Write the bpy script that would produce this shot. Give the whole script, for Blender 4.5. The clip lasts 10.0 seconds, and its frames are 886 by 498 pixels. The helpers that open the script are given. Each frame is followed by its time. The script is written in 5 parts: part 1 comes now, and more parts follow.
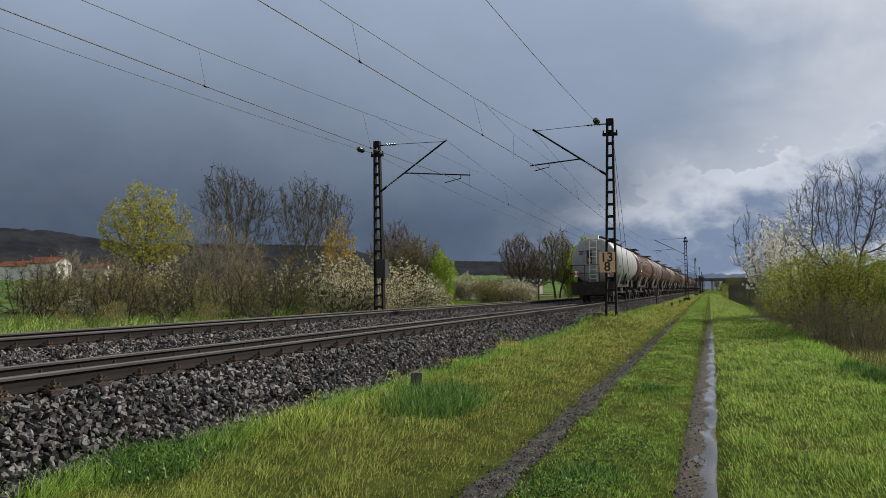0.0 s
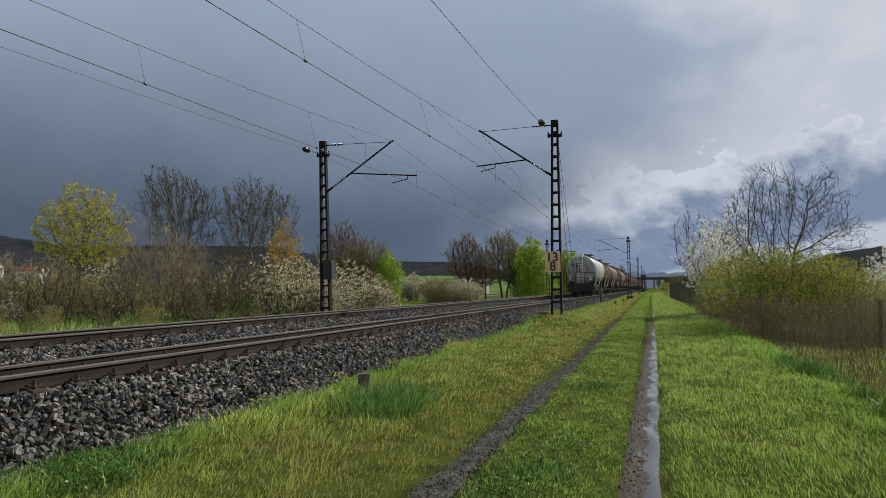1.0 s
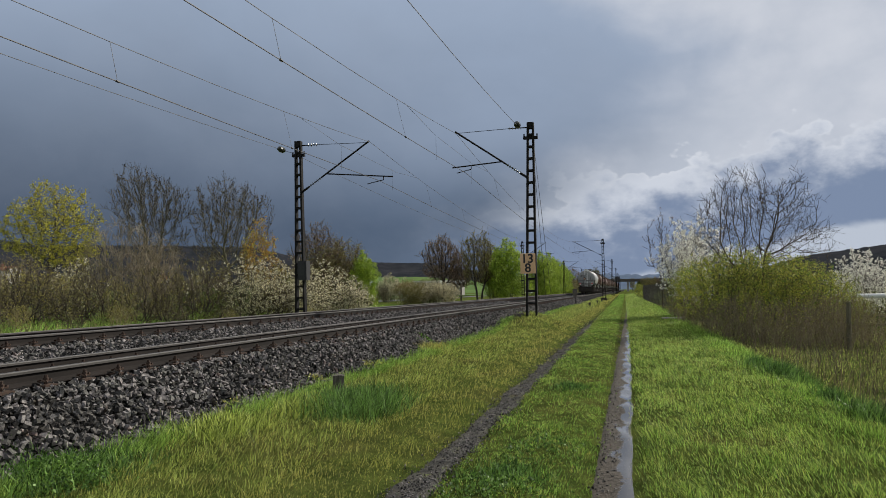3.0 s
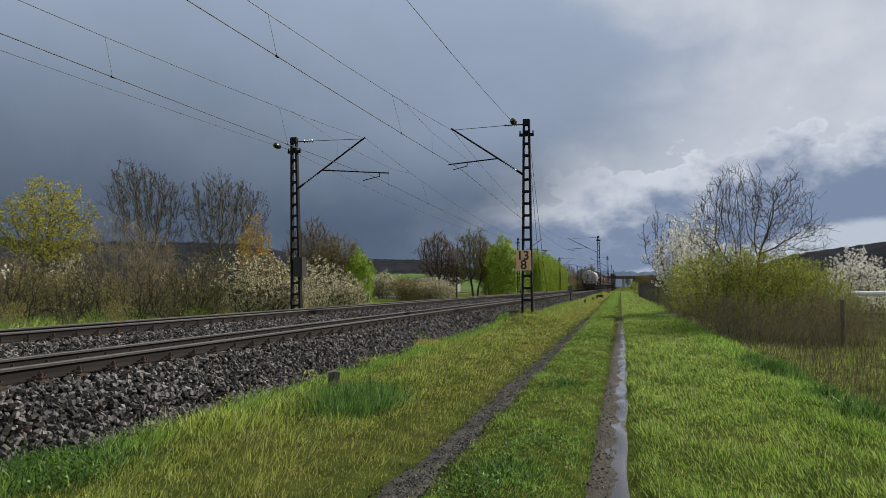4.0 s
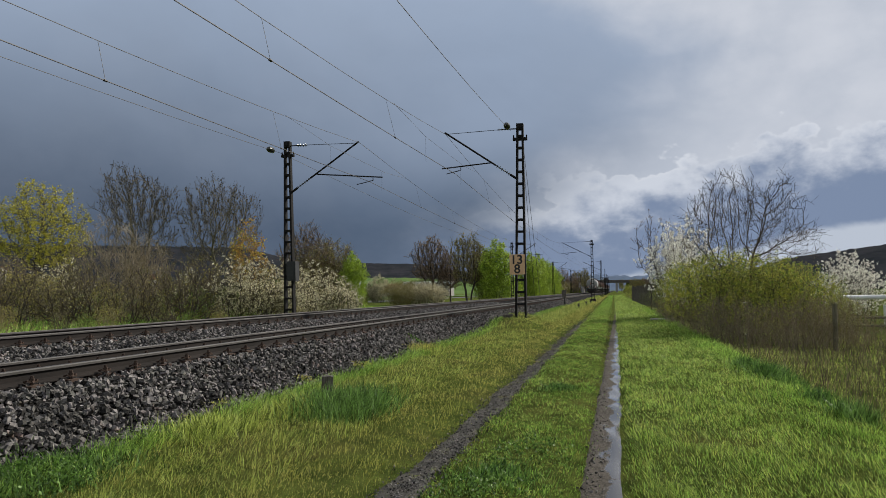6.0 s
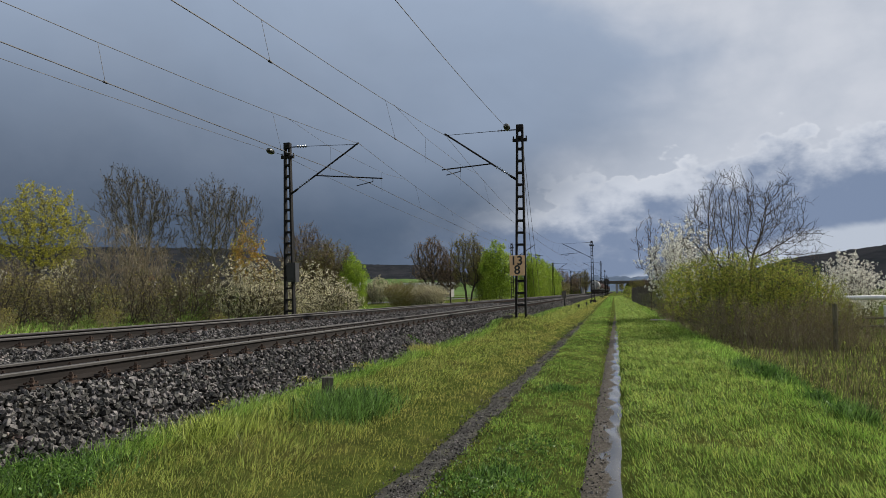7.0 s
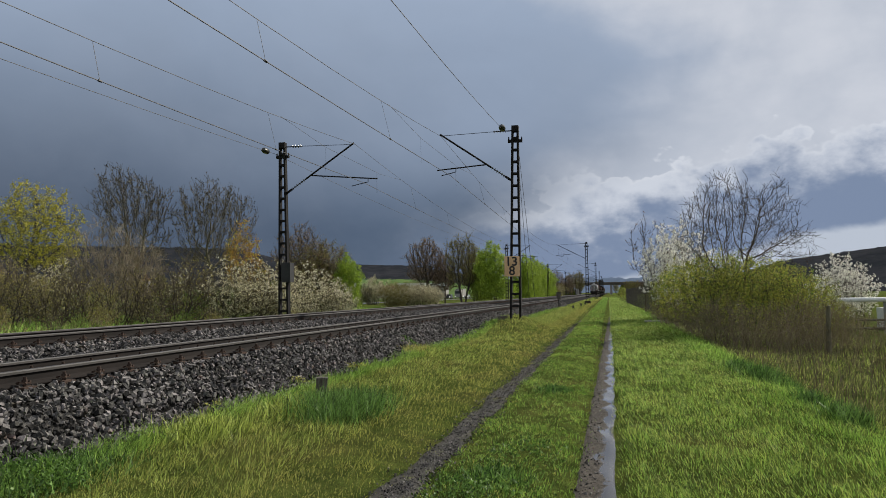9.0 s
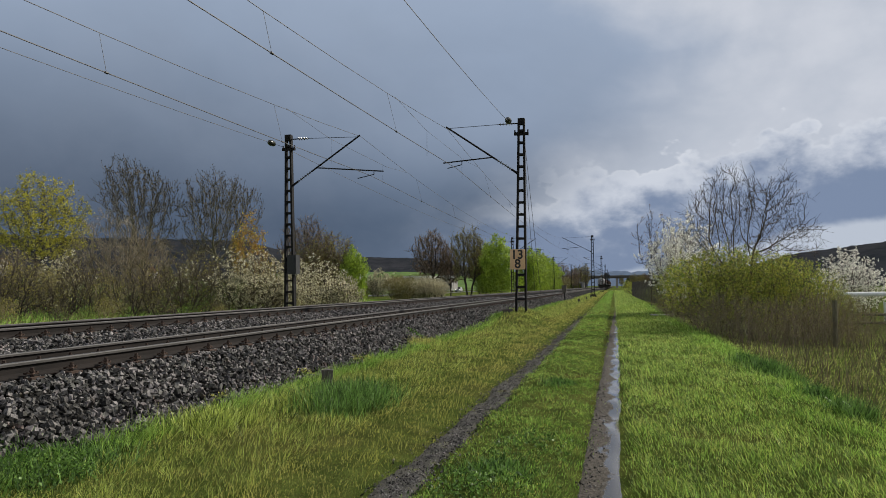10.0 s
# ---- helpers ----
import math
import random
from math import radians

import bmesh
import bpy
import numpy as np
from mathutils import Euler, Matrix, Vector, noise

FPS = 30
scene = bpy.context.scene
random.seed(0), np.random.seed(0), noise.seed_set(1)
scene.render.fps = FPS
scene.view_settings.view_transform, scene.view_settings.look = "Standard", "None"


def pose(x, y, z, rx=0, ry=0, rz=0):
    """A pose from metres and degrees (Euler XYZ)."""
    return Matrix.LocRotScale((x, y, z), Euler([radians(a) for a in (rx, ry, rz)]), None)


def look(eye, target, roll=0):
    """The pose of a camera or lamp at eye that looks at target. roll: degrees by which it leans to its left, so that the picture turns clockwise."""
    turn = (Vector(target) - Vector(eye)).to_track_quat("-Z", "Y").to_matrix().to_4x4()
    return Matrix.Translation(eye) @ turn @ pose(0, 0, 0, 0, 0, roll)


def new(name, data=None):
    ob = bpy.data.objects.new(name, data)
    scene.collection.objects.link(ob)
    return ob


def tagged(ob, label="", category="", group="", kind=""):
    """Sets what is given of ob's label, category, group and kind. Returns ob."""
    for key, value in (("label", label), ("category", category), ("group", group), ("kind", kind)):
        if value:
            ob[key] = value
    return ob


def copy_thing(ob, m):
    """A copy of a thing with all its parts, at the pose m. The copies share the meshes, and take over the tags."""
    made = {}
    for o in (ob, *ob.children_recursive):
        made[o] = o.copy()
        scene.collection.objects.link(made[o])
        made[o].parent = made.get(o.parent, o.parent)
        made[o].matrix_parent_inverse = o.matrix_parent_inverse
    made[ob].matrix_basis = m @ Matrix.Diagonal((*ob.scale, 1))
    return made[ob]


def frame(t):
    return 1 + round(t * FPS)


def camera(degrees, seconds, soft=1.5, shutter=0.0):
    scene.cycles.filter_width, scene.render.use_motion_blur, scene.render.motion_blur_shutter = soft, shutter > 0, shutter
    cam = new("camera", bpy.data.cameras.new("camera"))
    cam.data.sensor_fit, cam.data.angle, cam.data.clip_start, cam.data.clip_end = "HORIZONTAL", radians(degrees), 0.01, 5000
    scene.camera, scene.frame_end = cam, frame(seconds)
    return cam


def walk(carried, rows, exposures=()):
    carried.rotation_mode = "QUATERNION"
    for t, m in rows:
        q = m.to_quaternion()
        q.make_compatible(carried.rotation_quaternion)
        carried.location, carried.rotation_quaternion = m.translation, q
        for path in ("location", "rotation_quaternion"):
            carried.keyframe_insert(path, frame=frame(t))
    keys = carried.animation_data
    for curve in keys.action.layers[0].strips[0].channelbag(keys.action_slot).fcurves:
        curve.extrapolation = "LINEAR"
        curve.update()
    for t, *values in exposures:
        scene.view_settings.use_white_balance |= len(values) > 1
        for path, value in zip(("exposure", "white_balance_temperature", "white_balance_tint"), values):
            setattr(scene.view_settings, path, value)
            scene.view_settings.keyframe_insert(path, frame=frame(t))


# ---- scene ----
cam = camera(61.1, 10.0, soft=0.7)
PATH = [
    (0.0, pose(0, 0, 1.6, 93.23, 0.55, 19.51)),
    (0.5, pose(0, 0, 1.6, 93.12, 0.87, 16.93)),
    (1.0, pose(0, 0, 1.6, 93.21, 1.04, 15.50)),
    (1.5, pose(0, 0, 1.6, 93.29, 0.98, 14.57)),
    (2.0, pose(0, 0, 1.6, 93.33, 0.93, 14.08)),
    (2.5, pose(0, 0, 1.6, 93.33, 0.93, 13.80)),
    (4.0, pose(0, 0, 1.6, 93.02, 0.78, 13.30)),
    (4.5, pose(0, 0, 1.6, 92.90, 0.74, 13.03)),
    (5.0, pose(0, 0, 1.6, 92.91, 0.75, 12.86)),
    (5.5, pose(0, 0, 1.6, 93.15, 0.79, 12.82)),
    (7.0, pose(0, 0, 1.6, 93.41, 0.90, 12.82)),
    (7.5, pose(0, 0, 1.6, 93.41, 0.98, 12.76)),
    (8.0, pose(0, 0, 1.6, 93.51, 0.94, 12.52)),
    (8.5, pose(0, 0, 1.6, 93.53, 0.88, 12.45)),
    (9.0, pose(0, 0, 1.6, 93.45, 0.69, 12.42)),
    (9.5, pose(0, 0, 1.6, 93.18, 0.53, 12.58)),
    (10.0, pose(0, 0, 1.6, 92.90, 0.47, 12.84)),
]
walk(cam, PATH)

# ---- world, sun ----
SUN = Vector((0.55, 0.60, 0.58)).normalized()
world = bpy.data.worlds.new("sky")
scene.world = world
world.use_nodes = True


class Nodes:
    """Small helper that adds and links shader nodes."""

    def __init__(self, tree):
        self.tree = tree
        tree.nodes.clear()

    def add(self, kind, inputs=None, **settings):
        n = self.tree.nodes.new("ShaderNode" + kind)
        for k, v in settings.items():
            setattr(n, k, v)
        for k, v in (inputs or {}).items():
            s = n.inputs[k]
            if isinstance(v, bpy.types.NodeSocket):
                self.tree.links.new(v, s)
            else:
                s.default_value = v
        return n

    def math(self, op, a, b=0.0, clamp=False):
        return self.add("Math", {0: a, 1: b}, operation=op, use_clamp=clamp).outputs[0]

    def smooth(self, v, lo, hi, a=0.0, b=1.0):
        return self.add("MapRange", {"Value": v, "From Min": lo, "From Max": hi, "To Min": a, "To Max": b},
                        interpolation_type="SMOOTHSTEP").outputs[0]

    def mix(self, fac, a, b, blend="MIX"):
        n = self.add("Mix", {0: fac}, data_type="RGBA", blend_type=blend)
        for sock, v in ((n.inputs[6], a), (n.inputs[7], b)):
            if isinstance(v, bpy.types.NodeSocket):
                self.tree.links.new(v, sock)
            else:
                sock.default_value = (*v, 1) if len(v) == 3 else v
        return n.outputs[2]

    def noise(self, vec, scale, detail=6, rough=0.55, dist=0.0):
        return self.add("TexNoise", {"Vector": vec, "Scale": scale, "Detail": detail, "Roughness": rough, "Distortion": dist}).outputs[0]

    def dot(self, v, n):
        return self.add("VectorMath", {0: v, 1: n}, operation="DOT_PRODUCT").outputs["Value"]


def build_sky():
    n = Nodes(world.node_tree)
    way = n.add("TexCoord").outputs["Generated"]
    stretched = n.add("Mapping", {"Vector": way, "Scale": (1, 1, 1.5)}).outputs[0]
    big = n.noise(stretched, 2.6, 5, 0.55, 0.3)
    mid = n.noise(stretched, 7.0, 9, 0.55, 0.15)
    fine = n.noise(stretched, 17.0, 8, 0.58, 0.0)
    z = n.add("SeparateXYZ", {0: way}).outputs[2]
    wob = n.math("ADD", n.math("MULTIPLY", n.math("SUBTRACT", big, 0.5), 0.22), n.math("MULTIPLY", n.math("SUBTRACT", mid, 0.5), 0.10))
    # the front between the storm cloud and the lit sky: a wedge of storm that points to the right
    s1 = n.math("ADD", n.dot(way, (0.6172, 0.1496, -0.7725)), n.math("MULTIPLY", wob, 0.55))
    s2 = n.math("ADD", n.dot(way, (0.5671, -0.2929, 0.7698)), n.math("MULTIPLY", wob, 0.9))
    lit = n.math("MAXIMUM", n.smooth(s1, -0.075, 0.055), n.smooth(s2, -0.05, 0.06))
    # the storm cloud: slate blue, darkest towards the horizon
    storm = n.mix(n.smooth(z, 0.06, 0.44), (0.068, 0.096, 0.147), (0.34, 0.42, 0.555))
    west = n.smooth(n.dot(way, (0.97, -0.24, 0.0)), -0.80, -0.25)
    storm = n.mix(n.math("MULTIPLY", west, n.smooth(z, 0.30, 0.06)), storm, (0.090, 0.130, 0.200))
    near = n.math("MULTIPLY", n.smooth(s1, -0.42, -0.02, 0.0, 0.75), n.smooth(z, 0.08, 0.24))
    storm = n.mix(near, storm, (0.32, 0.395, 0.525))
    storm = n.mix(0.22, storm, n.mix(big, (0.0, 0.0, 0.0), (2.0, 2.0, 2.0)), "MULTIPLY")
    storm = n.mix(n.smooth(mid, 0.3, 0.75, 0.0, 0.10), storm, (0.36, 0.40, 0.48))
    # lit upper cloud
    upper = n.mix(n.smooth(n.math("ADD", n.math("MULTIPLY", big, 0.55), n.math("MULTIPLY", mid, 0.45)), 0.36, 0.62), (0.47, 0.515, 0.60), (0.61, 0.64, 0.71))
    # heaped cloud with bright tops and blue undersides
    puff = n.add("TexVoronoi", {"Vector": stretched, "Scale": 15.0, "Detail": 3.0, "Roughness": 0.6, "Smoothness": 0.5}, feature="SMOOTH_F1").outputs["Distance"]
    puff = n.math("SUBTRACT", 1.0, puff)
    c = n.math("ADD", n.dot(way, (0.1776, 0.1495, -0.9727)), n.math("ADD", n.math("MULTIPLY", n.math("SUBTRACT", mid, 0.5), 0.10),
               n.math("ADD", n.math("MULTIPLY", puff, 0.055), n.math("MULTIPLY", n.math("SUBTRACT", fine, 0.5), 0.05))))
    under = n.math("ADD", n.smooth(c, 0.0, 0.10, 0.0, 1.0), n.math("ADD", n.math("MULTIPLY", n.math("SUBTRACT", mid, 0.5), 1.3),
                   n.math("ADD", n.math("MULTIPLY", puff, -0.7), n.math("MULTIPLY", n.math("SUBTRACT", fine, 0.5), 1.1))))
    heap = n.mix(n.smooth(under, -0.05, 0.95), (0.60, 0.64, 0.72), (0.200, 0.260, 0.385))
    heap = n.mix(n.smooth(c, 0.020, 0.0, 0.0, 0.55), heap, (0.68, 0.71, 0.77))
    low = n.math("ADD", n.dot(way, (0.1921, 0.0191, -0.9812)), n.math("MULTIPLY", n.math("SUBTRACT", mid, 0.5), 0.05))
    heap = n.mix(n.smooth(low, -0.004, 0.01, 0.0, 0.75), heap, (0.58, 0.63, 0.71))
    bright = n.mix(n.smooth(c, -0.004, 0.007), upper, heap)
    # clear sky shows in thin places
    nishita = n.add("TexSky", sky_type="NISHITA", sun_disc=False, sun_elevation=math.asin(SUN.z),
                    sun_rotation=math.atan2(SUN.x, SUN.y))
    clear = n.mix(1.0, nishita.outputs[0], (0.09, 0.09, 0.09), "MULTIPLY")
    bright = n.mix(n.smooth(big, 0.62, 0.75, 0.0, 0.5), bright, clear)
    colour = n.mix(lit, storm, bright)
    # unseen sky overhead, darkened to cut the ambient fill and deepen shadows
    colour = n.mix(n.smooth(z, 0.46, 0.85, 0.0, 0.65), colour, (0.13, 0.165, 0.22))
    bg = n.add("Background", {"Color": colour, "Strength": 1.0})
    n.tree.links.new(bg.outputs[0], n.add("OutputWorld").inputs[0])


build_sky()
sun = new("sun", bpy.data.lights.new("sun", "SUN"))
sun.data.energy, sun.data.angle, sun.data.color = 5.0, radians(2.0), (1.0, 0.95, 0.85)
sun.matrix_world = look(SUN * 50, (0, 0, 0))
scene.view_settings.exposure = 0.0

# ---- materials ----


def material(name, a, b, scale=4.0, rough=0.8, metal=0.0, fine=40.0, bump=0.3, dist=0.01, spread=0.0, third=None, spec=0.12,
             coords="Object", streak=(1, 1, 1), rough_low=None):
    """A surface of two colours mixed at two scales, with grain and relief. spread: how far pieces differ from each other."""
    m = bpy.data.materials.new(name)
    m.use_nodes = True
    n = Nodes(m.node_tree)
    vec = n.add("Mapping", {"Vector": n.add("TexCoord").outputs[coords], "Scale": streak}).outputs[0]
    big, small = n.noise(vec, scale, 5, 0.6), n.noise(vec, fine, 5, 0.65)
    f = n.math("ADD", n.math("MULTIPLY", big, 0.6), n.math("MULTIPLY", small, 0.4))
    col = n.mix(n.smooth(f, 0.34, 0.66), a, b)
    if third:
        col = n.mix(n.smooth(n.noise(vec, scale * 0.6 + 0.3, 4, 0.6), 0.56, 0.70), col, third)
    if spread:
        r1 = n.add("ObjectInfo").outputs["Random"]
        r2 = n.add("NewGeometry").outputs["Random Per Island"]
        r = n.math("FRACT", n.math("ADD", r1, r2))
        hsv = n.add("HueSaturation", {"Hue": n.smooth(r2, 0, 1, 0.5 - spread * 0.05, 0.5 + spread * 0.05),
                                      "Value": n.smooth(r, 0, 1, 1 - spread, 1 + spread), "Color": col})
        col = hsv.outputs[0]
    bs = n.add("BsdfPrincipled", {"Base Color": col, "Metallic": metal, "Specular IOR Level": spec})
    n.tree.links.new(n.smooth(small, 0.3, 0.7, rough if rough_low is None else rough_low, min(1, rough + 0.12)), bs.inputs["Roughness"])
    if bump:
        b_ = n.add("Bump", {"Strength": bump, "Distance": dist, "Height": small})
        n.tree.links.new(b_.outputs[0], bs.inputs["Normal"])
    n.tree.links.new(bs.outputs[0], n.add("OutputMaterial").inputs[0])
    return m


def leaf_material(name, a, b, spread=0.35, through_=0.35):
    """Thin leaves, petals and blades: they let some light through and differ from one to the next."""
    m = bpy.data.materials.new(name)
    m.use_nodes = True
    n = Nodes(m.node_tree)
    vec = n.add("TexCoord").outputs["Object"]
    r = n.add("NewGeometry").outputs["Random Per Island"]
    f = n.math("ADD", n.math("MULTIPLY", n.noise(vec, 0.7, 4, 0.6), 0.7), n.math("MULTIPLY", r, 0.3))
    col = n.mix(n.smooth(f, 0.3, 0.7), a, b)
    col = n.add("HueSaturation", {"Value": n.smooth(r, 0, 1, 1 - spread, 1 + spread), "Color": col}).outputs[0]
    bs = n.add("BsdfPrincipled", {"Base Color": col, "Roughness": 0.5, "Specular IOR Level": 0.25})
    tr = n.add("BsdfTranslucent", {"Color": col})
    mx = n.add("MixShader", {0: through_, 1: bs.outputs[0], 2: tr.outputs[0]})
    n.tree.links.new(mx.outputs[0], n.add("OutputMaterial").inputs[0])
    return m


def glow(name, colour, strength):
    m = bpy.data.materials.new(name)
    m.use_nodes = True
    n = Nodes(m.node_tree)
    e = n.add("Emission", {"Color": (*colour, 1), "Strength": strength})
    n.tree.links.new(e.outputs[0], n.add("OutputMaterial").inputs[0])
    return m


def ground_material():
    """Meadow soil and turf: green turf, mossy yellow patches, bare earth."""
    m = bpy.data.materials.new("turf")
    m.use_nodes = True
    n = Nodes(m.node_tree)
    vec = n.add("TexCoord").outputs["Object"]
    big, mid, small = n.noise(vec, 0.35, 5, 0.6), n.noise(vec, 2.5, 6, 0.6), n.noise(vec, 75, 4, 0.75)
    turf = n.mix(n.smooth(mid, 0.35, 0.65), (0.050, 0.080, 0.016), (0.125, 0.160, 0.034))
    turf = n.mix(n.smooth(big, 0.48, 0.66, 0, 0.7), turf, (0.130, 0.118, 0.038))
    col = n.mix(n.smooth(small, 0.46, 0.60, 0, 0.85), turf, (0.036, 0.030, 0.014))
    far = n.noise(n.add("Mapping", {"Vector": vec, "Scale": (0.02, 0.006, 1)}).outputs[0], 1.0, 3, 0.5)
    col = n.mix(n.smooth(far, 0.56, 0.60, 0, 0.6), col, (0.10, 0.17, 0.03))
    bs = n.add("BsdfPrincipled", {"Base Color": col, "Roughness": 1.0, "Specular IOR Level": 0.0})
    b_ = n.add("Bump", {"Strength": 0.8, "Distance": 0.04, "Height": small})
    n.tree.links.new(b_.outputs[0], bs.inputs["Normal"])
    n.tree.links.new(bs.outputs[0], n.add("OutputMaterial").inputs[0])
    return m


def mud_material():
    """Wet wheel rut: grey-brown mud with shallow standing water in its hollows."""
    m = bpy.data.materials.new("wet_mud")
    m.use_nodes = True
    n = Nodes(m.node_tree)
    vec = n.add("TexCoord").outputs["Object"]
    small = n.noise(vec, 30, 6, 0.65)
    mid = n.noise(n.add("Mapping", {"Vector": vec, "Scale": (1, 0.35, 1)}).outputs[0], 5, 4, 0.55)
    across = n.add("SeparateXYZ", {0: vec}).outputs[0]
    wet = n.smooth(n.math("ADD", n.math("MULTIPLY", across, 1.9), n.math("ADD", mid, n.math("MULTIPLY", small, 0.35))), 0.46, 0.56)
    col = n.mix(n.smooth(small, 0.35, 0.65), (0.036, 0.030, 0.024), (0.105, 0.090, 0.072))
    col = n.mix(wet, col, (0.060, 0.052, 0.042))
    bs = n.add("BsdfPrincipled", {"Base Color": col, "Roughness": n.smooth(wet, 0, 1, 0.8, 0.07), "Specular IOR Level": n.smooth(wet, 0, 1, 0.1, 0.5)})
    b_ = n.add("Bump", {"Strength": n.smooth(wet, 0, 1, 0.7, 0.03), "Distance": 0.03, "Height": small})
    n.tree.links.new(b_.outputs[0], bs.inputs["Normal"])
    n.tree.links.new(bs.outputs[0], n.add("OutputMaterial").inputs[0])
    return m


TURF, MUD = ground_material(), mud_material()
GRIT = material("gritty_soil", (0.030, 0.028, 0.024), (0.095, 0.087, 0.074), 6, 0.85, fine=70, bump=0.8, dist=0.02, third=(0.12, 0.13, 0.045))
# bed under the stones: near-black, the shade of their gaps painted in
BED_GAP_SHADE = material("ballast_gap_shade", (0.005, 0.0047, 0.0044), (0.018, 0.017, 0.016), 9, 0.95, fine=22, bump=1.0, dist=0.05, spec=0.05)
STONE = material("basalt_ballast", (0.036, 0.0335, 0.032), (0.175, 0.163, 0.152), 6, 0.7, fine=60, bump=0.4, spread=0.75, third=(0.085, 0.064, 0.048), spec=0.12)
RAIL_SIDE = material("rusty_rail", (0.009, 0.0072, 0.0062), (0.023, 0.0175, 0.015), 3, 0.8, fine=60, bump=0.25, streak=(1, 0.2, 1), spec=0.2)
RAIL_HEAD = material("worn_rail_head", (0.035, 0.031, 0.028), (0.070, 0.062, 0.057), 3, 0.6, 0.2, fine=80, bump=0.08, streak=(1, 0.1, 1), spec=0.5)
CLIP = material("rusty_clip", (0.045, 0.032, 0.026), (0.09, 0.06, 0.045), 12, 0.8, fine=90)
CONCRETE = material("concrete", (0.20, 0.19, 0.175), (0.34, 0.325, 0.30), 5, 0.85, fine=60, bump=0.4)
DARK_STEEL = material("dark_mast_paint", (0.008, 0.0075, 0.0075), (0.020, 0.018, 0.017), 5, 0.7, 0.0, fine=50, bump=0.2)
CABLE = material("copper_wire", (0.030, 0.028, 0.027), (0.055, 0.050, 0.047), 8, 0.55, 0.4, bump=0, spec=0.5)
PORCELAIN = material("brown_porcelain", (0.012, 0.013, 0.009), (0.024, 0.026, 0.018), 9, 0.2, bump=0.05, spec=0.5)
SIGN_FACE = material("faded_sign_paint", (0.60, 0.37, 0.18), (0.70, 0.46, 0.26), 3, 0.5, fine=30, bump=0.05, spec=0.5)
BLACK = material("black_paint", (0.010, 0.010, 0.010), (0.022, 0.021, 0.020), 6, 0.5, bump=0.05, spec=0.5)
OLD_WOOD = material("weathered_wood", (0.050, 0.043, 0.038), (0.16, 0.145, 0.125), 5, 0.85, fine=45, bump=0.6, streak=(6, 6, 0.6))
BARK = material("bark", (0.090, 0.080, 0.050), (0.20, 0.18, 0.12), 3, 0.9, fine=25, bump=0.6, dist=0.03, streak=(3, 3, 0.6))
BARK_DARK = material("dark_bark", (0.040, 0.032, 0.027), (0.095, 0.080, 0.066), 3, 0.9, fine=25, bump=0.5, dist=0.03, streak=(3, 3, 0.6))
TWIG = material("grey_twigs", (0.19, 0.158, 0.105), (0.36, 0.30, 0.21), 1.2, 0.85, fine=20, bump=0)
TWIG_OLIVE = material("olive_twigs", (0.14, 0.118, 0.050), (0.24, 0.20, 0.090), 1.2, 0.85, fine=20, bump=0)
BUD_RED = leaf_material("red_brown_buds", (0.16, 0.105, 0.062), (0.26, 0.175, 0.105))
LEAF_MAPLE = leaf_material("yellow_green_flowers", (0.36, 0.34, 0.032), (0.55, 0.49, 0.060))
TWIG_BROWN = material("brown_twigs", (0.11, 0.082, 0.055), (0.22, 0.168, 0.115), 1.2, 0.85, fine=20, bump=0)
BUD_TWIG = material("dark_budding_twigs", (0.085, 0.070, 0.046), (0.175, 0.145, 0.096), 1.2, 0.85, fine=20, bump=0)
TWIG_STRAW = material("straw_brown_twigs", (0.16, 0.125, 0.080), (0.33, 0.265, 0.175), 1.2, 0.85, fine=20, bump=0)
BARK_MID = material("lichen_bark", (0.060, 0.050, 0.036), (0.14, 0.115, 0.080), 3, 0.9, fine=25, bump=0.5, dist=0.02, streak=(3, 3, 0.6))
BUD_DARK = leaf_material("dark_bud_clusters", (0.030, 0.024, 0.018), (0.065, 0.050, 0.036), 0.35, 0.1)
LEAF_MAPLE_DULL = leaf_material("olive_maple_flowers", (0.22, 0.215, 0.035), (0.36, 0.33, 0.06))
LEAF_GREEN = leaf_material("small_green_leaves", (0.10, 0.19, 0.025), (0.20, 0.30, 0.045))
LEAF_HEDGE = leaf_material("yellow_green_hedge_leaves", (0.27, 0.29, 0.035), (0.48, 0.47, 0.075))
PETAL_WHITE = leaf_material("dense_white_blossom", (0.74, 0.72, 0.62), (0.90, 0.88, 0.80), 0.2)
LEAF_FRESH = leaf_material("fresh_green_leaves", (0.19, 0.30, 0.028), (0.36, 0.46, 0.055))
LEAF_OLIVE = leaf_material("young_olive_leaves", (0.29, 0.275, 0.040), (0.48, 0.42, 0.08))
LEAF_OLIVE_DULL = leaf_material("dull_olive_leaves", (0.130, 0.125, 0.038), (0.22, 0.195, 0.062))
LEAF_ORANGE = leaf_material("amber_leaves", (0.30, 0.17, 0.025), (0.44, 0.26, 0.04))
PETAL = leaf_material("white_blossom", (0.72, 0.66, 0.42), (0.88, 0.83, 0.62), 0.2)
PETAL_CREAM = leaf_material("cream_blossom", (0.48, 0.44, 0.28), (0.66, 0.60, 0.42), 0.2)
GRASS = leaf_material("grass_blades", (0.170, 0.255, 0.035), (0.41, 0.455, 0.112), 0.65, 0.3)
GRASS_DRY = leaf_material("mossy_dry_blades", (0.27, 0.295, 0.056), (0.44, 0.41, 0.115), 0.6, 0.3)
GRASS_OLD = leaf_material("old_grass_blades", (0.17, 0.145, 0.060), (0.30, 0.25, 0.11), 0.6, 0.3)
GRASS_DEEP = leaf_material("lush_grass_blades", (0.135, 0.265, 0.034), (0.31, 0.46, 0.088), 0.65, 0.3)
